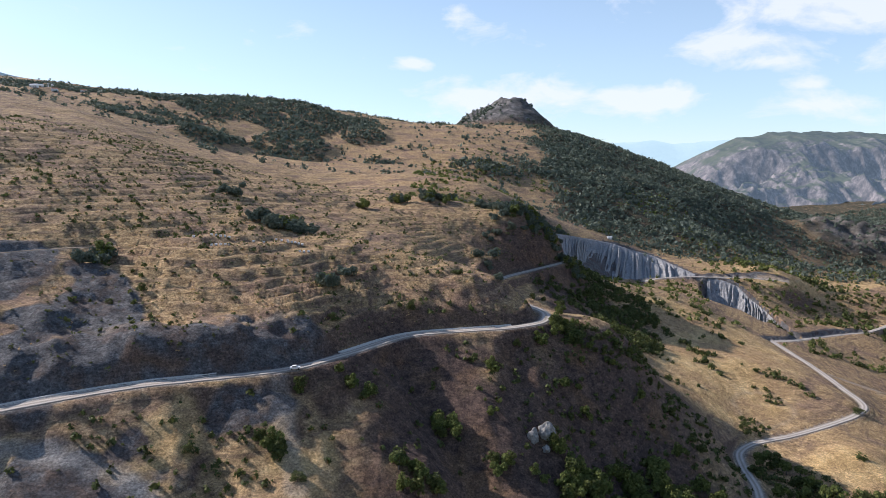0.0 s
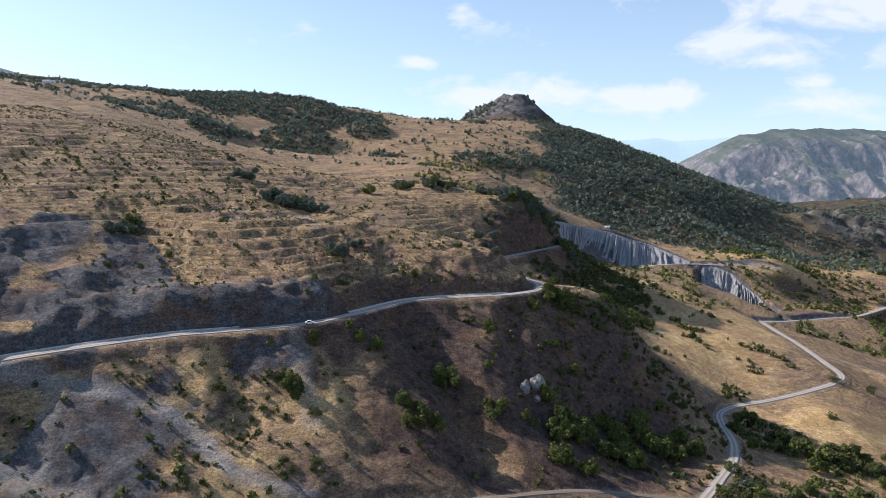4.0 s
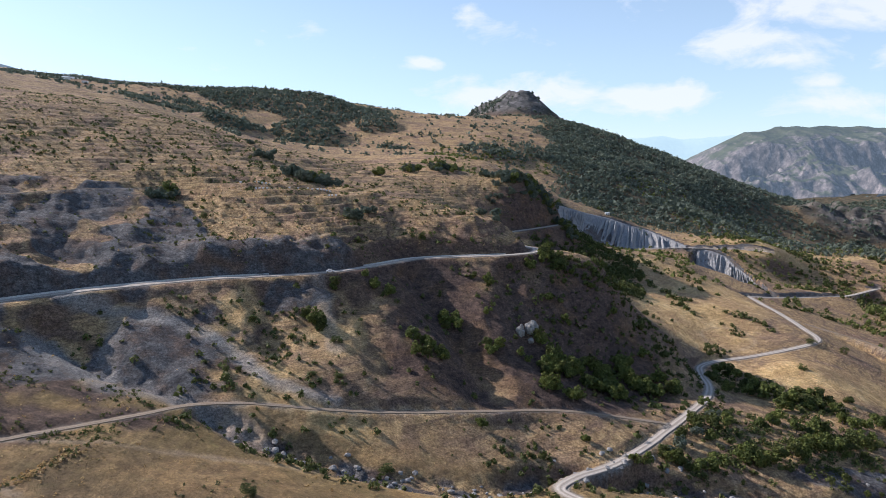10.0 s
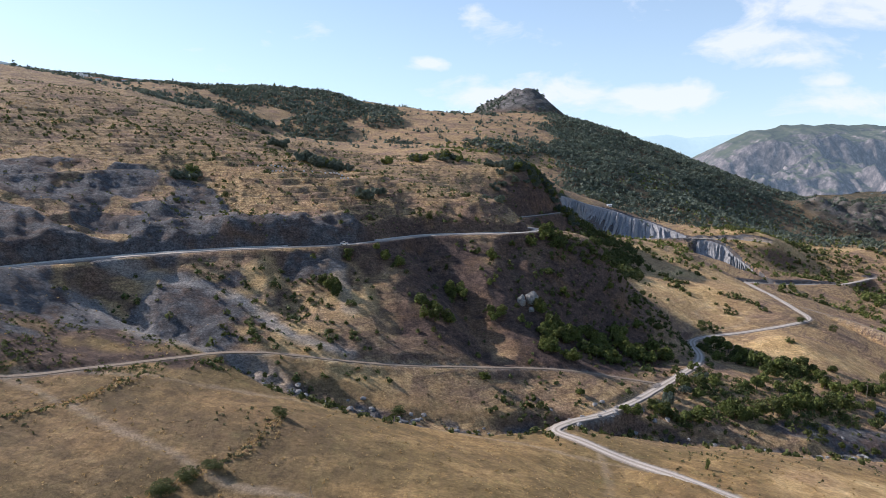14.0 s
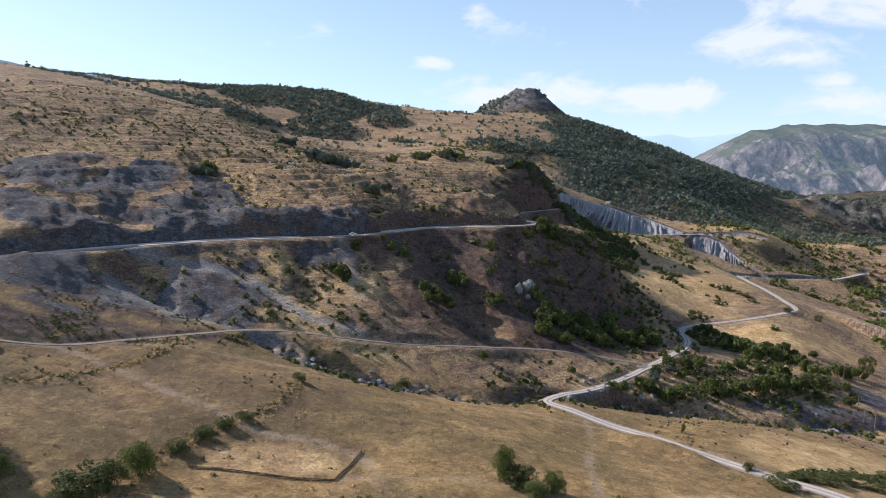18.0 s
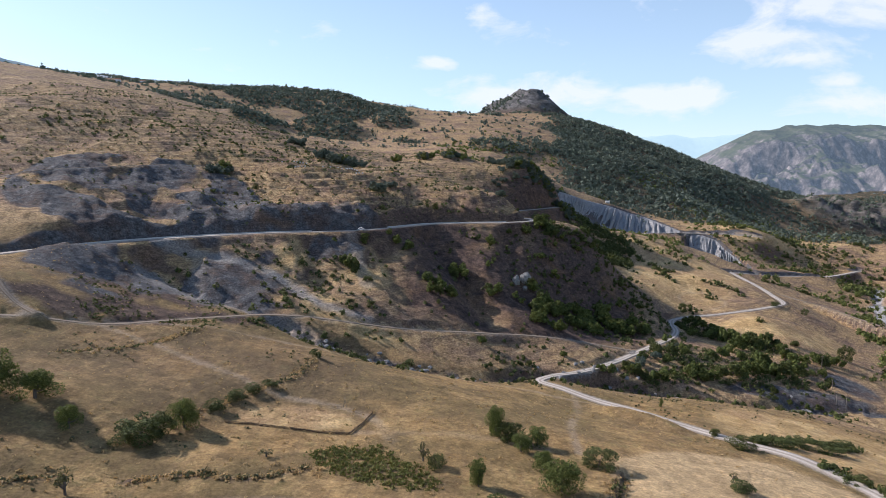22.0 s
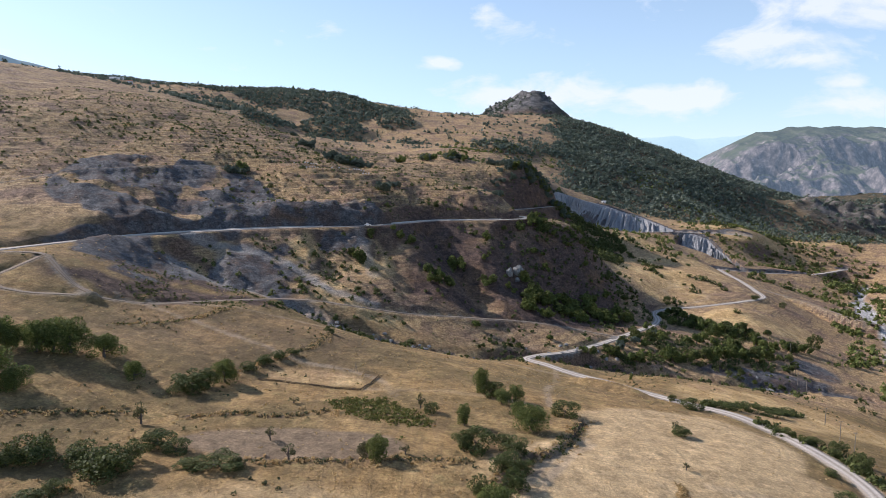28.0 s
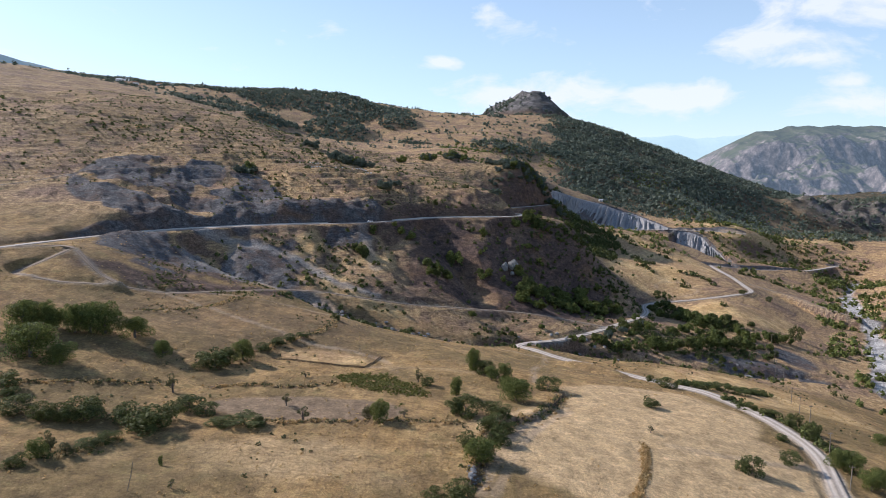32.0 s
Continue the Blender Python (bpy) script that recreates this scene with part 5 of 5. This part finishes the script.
growth("river_thicket", scatter(5500, (230, 620, 120, 760), lambda x, y, z, c: (1 - ramp(np.abs(near_line(x, y, RIVER, 90)[0] - 20), 9, 30)) * ramp(rough(x, y, 40, 2, 66), -0.35, 0.3), 76),
       4.0, 4.2, 30, LEAF, "green trees and scrub along the river", "thicket", 86, 0.2)
growth("spur_edge_wood", scatter(5200, (60, 250, 320, 620), lambda x, y, z, c: ramp(np.maximum.reduce([0.7 * bump_at(x, y, 128, 470, 50, 95, -10), 0.55 * bump_at(x, y, 98, 345, 40, 46), 0.75 * bump_at(x, y, 150, 552, 62, 34, -8), 0.9 * bump_at(x, y, 95, 505, 42, 40)]) + 0.85 * rough(x, y, 17, 2, 67), 0.30, 0.9) * off_road(x, y, 5), 77),
       2.6, 3.2, 36, LEAF_DULL, "dark green scrub in the hollow behind the spur", "thicket", 87, 0.18)
growth("hollow_wood", scatter(1500, (100, 215, 430, 630), lambda x, y, z, c: ramp(np.maximum.reduce([bump_at(x, y, 150, 560, 52, 62, -25), bump_at(x, y, 142, 490, 30, 60, -8), 0.8 * bump_at(x, y, 122, 420, 22, 50, -8)]) + 0.5 * rough(x, y, 16, 2, 89), 0.25, 0.7) * off_road(x, y, 5), 101),
       4.2, 4.6, 60, LEAF_DULL, "dense dark green trees in the shaded hollow", "thicket", 102, 0.13)
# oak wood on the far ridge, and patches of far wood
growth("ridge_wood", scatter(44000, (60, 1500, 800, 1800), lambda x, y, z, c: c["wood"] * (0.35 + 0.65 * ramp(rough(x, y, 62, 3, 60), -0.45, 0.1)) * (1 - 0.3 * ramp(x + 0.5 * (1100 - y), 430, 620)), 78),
       6.4, 7.6, 13, LEAF_OAK_HAZED, "oak wood covering the far ridge", "forest", 88, 0.22)
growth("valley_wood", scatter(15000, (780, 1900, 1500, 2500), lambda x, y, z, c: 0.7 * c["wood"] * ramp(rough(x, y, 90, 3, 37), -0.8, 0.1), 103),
       7.0, 9.0, 9, LEAF_OAK_HAZED, "oak wood on the far valley slopes", "forest", 104, 0.26)
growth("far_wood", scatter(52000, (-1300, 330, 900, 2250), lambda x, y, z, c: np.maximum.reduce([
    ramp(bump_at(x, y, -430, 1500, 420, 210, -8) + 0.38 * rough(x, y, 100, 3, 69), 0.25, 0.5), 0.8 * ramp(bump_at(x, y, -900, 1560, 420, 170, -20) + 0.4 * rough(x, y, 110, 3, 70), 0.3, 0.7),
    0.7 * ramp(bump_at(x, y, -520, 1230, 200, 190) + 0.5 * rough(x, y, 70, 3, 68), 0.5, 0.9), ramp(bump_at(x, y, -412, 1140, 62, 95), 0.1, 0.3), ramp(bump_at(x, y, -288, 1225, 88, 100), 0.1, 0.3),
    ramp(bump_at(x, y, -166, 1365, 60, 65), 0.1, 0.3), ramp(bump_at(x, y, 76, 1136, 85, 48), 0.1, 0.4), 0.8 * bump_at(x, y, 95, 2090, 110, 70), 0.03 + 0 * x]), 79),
       6.0, 7.2, 10, LEAF_OAK_HAZED, "patches of dark oak wood on the far hill", "forest", 89, 0.28)
growth("east_scrub", scatter(16000, (-40, 900, 560, 1300), lambda x, y, z, c: 0.5 * ramp(rough(x, y, 80, 3, 71) + 0.7 * ramp(y, 780, 950) * ramp(x, 300, 380), -0.1, 0.6) * off_road(x, y, 8) * (1 - c["shale"]), 80),
       3.2, 4.0, 14, LEAF, "scattered trees and scrub on the eastern slope", "scrub", 90, 0.28)
# fields in the foreground
growth("bank_scrub", scatter(1700, (330, 620, 560, 900), lambda x, y, z, c: ramp(rough(x, y, 45, 3, 75), 0.0, 0.55) * off_road(x, y, 7) * (1 - c["shale"]), 97),
       4.0, 4.2, 30, LEAF_DULL, "dark green trees and bushes on the eastern banks", "scrub", 98, 0.2)
growth("meadow_tussocks", scatter(10000, (-190, 220, -90, 170), lambda x, y, z, c: (0.35 + 0.65 * ramp(rough(x, y, 22, 3, 72), -0.2, 0.8)) * c["meadow"] * off_road(x, y, 4) * (1 - 0.75 * c["plough"]), 91),
       0.38, 0.8, 5, STRAW, "tussocks of dry yellow grass in the meadows", "grass", 92, 0.42)
growth("field_weeds", scatter(5000, (-190, 220, -90, 170), lambda x, y, z, c: ramp(rough(x, y, 30, 3, 73), 0.35, 0.9) * c["meadow"] * off_road(x, y, 4) * (1 - c["plough"]), 93),
       0.6, 0.8, 10, LEAF_GREY, "grey-green weeds scattered over the meadows", "weeds", 94, 0.32)
growth("green_herbs", scatter(5200, (-45, 15, -22, 32), lambda x, y, z, c: ramp(bump_at(x, y, -16, 3, 25, 13, -35) + 0.3 * rough(x, y, 8, 2, 74), 0.2, 0.6), 95),
       0.55, 1.2, 8, HERB, "patch of low green herbs in a dry meadow", "herbs", 96, 0.36)


def along(line, n, spread, seed):
    g = np.random.default_rng(seed)
    p = line_points(line, 0.5)
    q = p[g.integers(0, len(p), n)]
    x, y = q[:, 0] + g.normal(0, spread, n), q[:, 1] + g.normal(0, spread, n)
    return x, y, ground_z(x, y)


for k, line in enumerate(BANKS):
    growth("boundary_growth", along(line, 150, 1.3, 100 + k), 0.65, 1.1, 12, LEAF_DULL if k % 2 else LEAF_GREY, "strip of dusty weeds and brambles on a field bank", "weeds", 110 + k, 0.28)
    growth("boundary_grass", along(line, 260, 1.6, 130 + k), 0.6, 1.0, 7, STRAW, "strip of tall dry grass on a field bank", "grass", 140 + k, 0.36)
for k, line in enumerate(([(100, 62, 0), (116, 77, 0), (128, 82, 0), (137, 80, 0), (153, 93, 0)], [(115, 47, 0), (119, 35, 0), (125.5, 28, 0), (128, 17, 0), (127, 2, 0), (130, -10, 0)])):
    growth("roadside_hedge", along(line, 95, 1.7, 150 + k), 1.7, 2.3, 44, LEAF_DULL, "uneven dusty green hedge beside the gravel road", "hedge", 152 + k, 0.17)
growth("straw_strip", along([(63, -28, 0), (59, -44, 0), (52, -62, 0)], 900, 0.55, 120), 0.42, 0.6, 9, STRAW, "strip of uncut yellow straw between ploughed fields", "grass", 121, 0.34)

# ---------------------------------------------------------------- things


def part(name, bm, material, parent, label=""):
    me = bpy.data.meshes.new(name)
    bm.to_mesh(me)
    bm.free()
    me.materials.append(material)
    ob = new(name, me)
    ob.parent = parent
    return tagged(ob, label)


def thing(name, x, y, label, category, group="", turn=0.0, sink=0.0, z=None):
    root = new(name)
    root.empty_display_size = 0.3
    root.matrix_basis = pose(x, y, (ground_z(x, y)[0] if z is None else z) - sink, 0, 0, turn)
    return tagged(root, label, category, group)


def box(sx, sy, sz, at=(0, 0, 0), bevel=0.02, turn=None):
    """A bevelled block standing on at."""
    bm = bmesh.new()
    bmesh.ops.create_cube(bm, size=1.0, matrix=Matrix.Translation((at[0], at[1], at[2] + sz / 2)) @ (turn or Matrix()) @ Matrix.Diagonal((sx, sy, sz, 1)))
    if bevel:
        bmesh.ops.bevel(bm, geom=bm.edges[:], offset=bevel, segments=1, affect="EDGES")
    return bm


def rod(points, radii, sides=8):
    v, q = tube(points, radii, sides)
    bm = bmesh.new()
    vs = [bm.verts.new(p) for p in v]
    for f in q:
        bm.faces.new([vs[i] for i in f])
    bm.faces.new(vs[:sides][::-1])
    bm.faces.new(vs[-sides:])
    return bm


def plain(name, a, b, scale=3.0, rough_=0.8, stretch=(1, 1, 1)):
    g = Mat(name, rough_)
    f = g.noise(scale, 5, 0.65, stretch)
    g.bump(f, 0.4, 0.03)
    return g.done(g.ramp(f, (0.3, a), (0.7, b)))


WOOD = plain("weathered_wood", (0.16, 0.13, 0.10), (0.36, 0.31, 0.25), 5, 0.85, (1, 1, 0.15))
STICK = plain("dry_sticks", (0.07, 0.048, 0.03), (0.19, 0.13, 0.08), 6, 0.9)
STONE = plain("grey_limestone", (0.13, 0.128, 0.122), (0.38, 0.365, 0.34), 1.2, 0.9)
WHITE = plain("white_wall", (0.62, 0.61, 0.58), (0.80, 0.79, 0.76), 2, 0.8)
TIN = plain("pale_tin_roof", (0.55, 0.56, 0.57), (0.75, 0.76, 0.77), 1.5, 0.45)
TILE = plain("red_roof", (0.22, 0.09, 0.055), (0.36, 0.16, 0.10), 2, 0.85)
HIVE = plain("faded_hive_paint", (0.50, 0.53, 0.56), (0.74, 0.75, 0.74), 3, 0.7)
DARK = plain("dark_opening", (0.02, 0.02, 0.022), (0.04, 0.04, 0.042), 3, 0.4)
CERAMIC = plain("brown_insulator", (0.20, 0.19, 0.18), (0.32, 0.31, 0.30), 4, 0.3)


def power_pole(x, y, high, group):
    p = thing("power_pole", x, y, "pale wooden power pole with a crossarm in the dry field", "pole", group, rng.uniform(-15, 15), 0.5)
    lean = rng.uniform(-0.15, 0.15)
    part("shaft", rod([(0, 0, 0), (lean * 0.5, 0, high * 0.5), (lean, 0, high)], [0.16, 0.14, 0.11]), WOOD, p)
    arm = part("crossarm", box(1.5, 0.12, 0.12, (lean, 0.12, high - 0.55), 0.015), WOOD, p)
    for k in (-0.6, 0.0, 0.6):
        part("insulator", rod([(lean + k, 0.12, high - 0.43), (lean + k, 0.12, high - 0.32), (lean + k, 0.12, high - 0.2)], [0.05, 0.08, 0.04]), CERAMIC, arm)
    return p


for x, y, high in [(125.5, -8.2, 7.6), (138.8, 29, 8), (143, 44.5, 8), (158, 81, 8.2), (211, 196.5, 8.5), (207, 199, 8.5), (213, 214, 8.2), (231, 258, 8.2), (117, -34, 7.6)]:
    power_pole(x, y, high, "power poles of the valley line")

leaning = thing("wooden_pole", -54.7, -86.6, "thin leaning bare wooden pole in the stubble field", "pole", sink=0.3)
part("shaft", rod([(0, 0, 0), (0.9, 0.1, 3.4), (1.5, 0.1, 6.4)], [0.09, 0.08, 0.05]), WOOD, leaning)
frame_ = thing("pole_tripod", -31.5, 46.5, "two thin sticks leaning together at the fence corner", "pole", sink=0.2)
part("leg", rod([(-0.5, 0, 0), (0.1, 0, 2.6), (0.25, 0, 3.6)], [0.06, 0.05, 0.03]), WOOD, frame_)
part("leg", rod([(0.8, 0, 0), (0.2, 0, 2.6), (0.0, 0, 3.5)], [0.06, 0.05, 0.03]), WOOD, frame_)


def stick_fence(line, label):
    """A low boundary of posts with woven sticks between."""
    p = line_points([(x, y, 0) for x, y in line], 1.7)
    z = ground_z(p[:, 0], p[:, 1])
    f = thing("stick_fence", p[0, 0], p[0, 1], label, "fence", z=0.0)
    o = np.array([p[0, 0], p[0, 1]])
    for k in range(len(p)):
        a = Vector((p[k, 0] - o[0], p[k, 1] - o[1], z[k]))
        lean = rng.uniform(-0.08, 0.08)
        part("post", rod([a - Vector((0, 0, 0.3)), a + Vector((lean, 0, 0.4)), a + Vector((lean * 2, 0, 0.85))], [0.06, 0.05, 0.04], 6), STICK, f)
        if k + 1 < len(p):
            b = Vector((p[k + 1, 0] - o[0], p[k + 1, 1] - o[1], z[k + 1]))
            for h in (0.12, 0.28, 0.44, 0.60):
                d = Vector((0, 0, h + rng.uniform(-0.06, 0.06)))
                part("rail", rod([a + d, (a + b) / 2 + d - Vector((0, 0, 0.05)), b + d], [0.06, 0.075, 0.06], 5), STICK, f)
    return f


# stick rows stand in for a low field edge and its shadow line
stick_fence([(-60.7, 25), (-51, 25), (-40, 24), (-32, 24), (-26, 25.2)], "low brown fence of woven sticks along a straw field")
stick_fence([(-26, 25.2), (-24.4, 33), (-22.5, 44)], "low brown stick fence closing the straw field")


def rough_stone(rx, ry, rz, seed, detail=2):
    bm = bmesh.new()
    bmesh.ops.create_icosphere(bm, subdivisions=detail, radius=1.0)
    off = Vector((seed * 3.7, seed * 1.3, seed * 5.1))
    for v in bm.verts:
        s = 1 + 0.45 * noise.noise(v.co * 1.1 + off) + 0.25 * noise.noise(v.co * 2.6 + off) + 0.12 * noise.noise(v.co * 6.0 + off)
        v.co = Vector((v.co.x * rx * s, v.co.y * ry * s, max(v.co.z, -0.5) * rz * s))
    return bm


ROCK = plain("weathered_grey_rock", (0.12, 0.115, 0.105), (0.40, 0.38, 0.345), 0.9, 0.95)


def boulder(x, y, rx, ry, rz, seed, label, group=""):
    me = bpy.data.meshes.new("boulder")
    bm = rough_stone(rx, ry, rz, seed, 3 if rx > 1.5 else 2)
    bm.to_mesh(me)
    bm.free()
    me.materials.append(ROCK if rx > 1.5 else STONE)
    ob = new("boulder", me)
    ob.matrix_basis = pose(x, y, ground_z(x, y)[0] + rz * 0.25, 0, 0, seed * 40)
    return tagged(ob, label, "rock", group)


boulder(38.0, 259, 2.4, 2.2, 3.8, 1, "tall grey limestone boulder on the steep slope", "boulders of the steep slope")
boulder(44.0, 262, 4.0, 3.3, 4.6, 5, "large pale grey boulder among slope shrubs", "boulders of the steep slope")
boulder(43.2, 256, 1.6, 1.6, 1.8, 3, "small grey boulder below the large ones", "boulders of the steep slope")
pile = thing("stone_pile", 14, -61, "heap of pale field stones at the field corner", "stones")
for k in range(46):
    a = rng.uniform(0, 2 * math.pi)
    px, py = rng.normal(0, 0.7), rng.uniform(-3.0, 3.0)
    s = rng.uniform(0.22, 0.5)
    st = rough_stone(s, s * 0.8, s * 0.7, 20 + k, 1)
    bmesh.ops.translate(st, verts=st.verts[:], vec=(px, py, ground_z(14 + px, -61 + py)[0] - pile.matrix_basis.translation.z + rng.uniform(0.05, 0.55)))
    part("stone", st, STONE, pile)
for k in range(110):
    p = line_points(STREAM, 3.0)
    q = p[rng.integers(30, len(p) - 30)]
    s = rng.uniform(0.5, 1.5)
    boulder(q[0] + rng.normal(0, 4), q[1] + rng.normal(0, 4), s, s * 0.8, s * 0.7, 100 + k, "pale grey stone in the dry stream bed", "stones of the stream bed")
for k, (x, y) in enumerate([(62, 176), (66, 180), (72, 178), (84, 182), (88, 176), (95, 180), (70, 172), (78, 170)]):
    boulder(x, y, 1.3, 1.1, 1.0, 200 + k, "pale limestone block beside the stream", "blocks by the stream")


def beehive(x, y, group):
    h = thing("beehive", x, y, "pale painted wooden beehive on the dry terrace", "beehive", group, rng.uniform(-12, 12))
    part("stand", box(1.0, 0.9, 0.25, (0, 0, -0.1)), WOOD, h)
    part("body", box(1.05, 0.95, 0.85, (0, 0, 0.15), 0.03), HIVE, h)
    part("lid", box(1.2, 1.1, 0.16, (0, 0, 1.0), 0.03), WHITE, h)
    part("entrance", box(0.5, 0.03, 0.06, (0, -0.48, 0.22), 0.0), DARK, h)


for x0, y0, n, dx in [(-127, 350, 5, 2.4), (-122, 336, 5, 2.3), (-97, 370, 3, 3.4), (-88, 362, 5, 2.0), (-134, 342, 1, 2), (-78, 346, 3, 2.4), (-105, 352, 2, 6)]:
    for k in range(n):
        beehive(x0 + dx * k, y0 + rng.uniform(-0.6, 0.6), "beehives on the terraces")


def house(name, x, y, sx, sy, wall, roof, label, roof_mat, turn=0.0):
    h = thing(name, x, y, label, "house", "", turn, 0.6)
    part("wall", box(sx, sy, wall + 0.6, (0, 0, 0), 0.05), WHITE, h)
    bm = bmesh.new()
    e = 0.5
    ends = [[(-sx / 2 - e, -sy / 2 - e, wall + 0.5), (-sx / 2 - e, sy / 2 + e, wall + 0.5), (-sx / 2 - e, 0, wall + roof + 0.5)], [(sx / 2 + e, -sy / 2 - e, wall + 0.5), (sx / 2 + e, sy / 2 + e, wall + 0.5), (sx / 2 + e, 0, wall + roof + 0.5)]]
    va, vb = ([bm.verts.new(p) for p in end] for end in ends)
    for f in ((va[0], va[1], va[2]), (vb[1], vb[0], vb[2]), (va[0], va[2], vb[2], vb[0]), (va[2], va[1], vb[1], vb[2]), (va[1], va[0], vb[0], vb[1])):
        bm.faces.new(f)
    bmesh.ops.recalc_face_normals(bm, faces=bm.faces[:])
    part("roof", bm, roof_mat, h)
    n = max(1, int(sx / 3))
    for k in range(n):
        wx = -sx / 2 + (k + 0.5) * sx / n
        w = part("window" if k else "door", box(0.9, 0.06, 1.1 if k else 2.0, (wx, -sy / 2 - 0.02, 1.5 if k else 0.6), 0.0), DARK, h)
    return h


house("small_house", 586, 1144, 13, 8, 3.2, 2.2, "small white house with a pale tin roof among trees", TIN, 15)
house("farmhouse", 825, 1216, 20, 9, 4.5, 2.4, "white farmhouse with a pale roof on the wooded slope", TIN, -8)
house("hut", 228, 872, 6, 4, 2.8, 1.0, "white hut at the top of the grey gullies", TIN, 10)
for x, y, s, k in [(-845, 1352, 14, 0), (-815, 1372, 12, 1), (-862, 1400, 12, 2), (-905, 1480, 13, 1), (-880, 1470, 11, 0), (-935, 1560, 13, 2), (-780, 1420, 12, 1)]:
    house("village_house", x, y, s, 9, 5.0, 2.4, "pale village house on the far hillside", (TIN, TILE, TIN)[k], 20 * k)


def white_car(x, y, turn):
    c = thing("parked_car", x, y, "small white parked car at the edge of the gravel road", "car", "", turn, z=84.05)
    body = box(4.1, 1.7, 0.75, (0, 0, 0.35), 0.12)
    part("body", body, WHITE, c)
    cab = bmesh.new()
    bmesh.ops.create_cube(cab, size=1.0, matrix=Matrix.Translation((-0.2, 0, 1.35)) @ Matrix.Diagonal((2.2, 1.5, 0.6, 1)))
    for v in cab.verts:
        if v.co.z > 1.4:
            v.co.x = -0.2 + (v.co.x + 0.2) * 0.72
    part("cabin", cab, WHITE, c)
    for sx in (-1.3, 1.3):
        for sy in (-0.8, 0.8):
            part("wheel", rod([(sx, sy - 0.1, 0.32), (sx, sy + 0.1, 0.32)], [0.32, 0.32], 12), DARK, c)
    for y_, n_ in ((-0.76, "side_window"), (0.76, "side_window")):
        part(n_, box(1.5, 0.03, 0.38, (-0.2, y_, 1.15), 0.0), DARK, c)


white_car(-58.5, 246.0, 12)
# the tall poplar that stands out on the skyline
put_plant("tall", -476, 1593, 11, 21, "tall dark poplar standing out on the skyline")
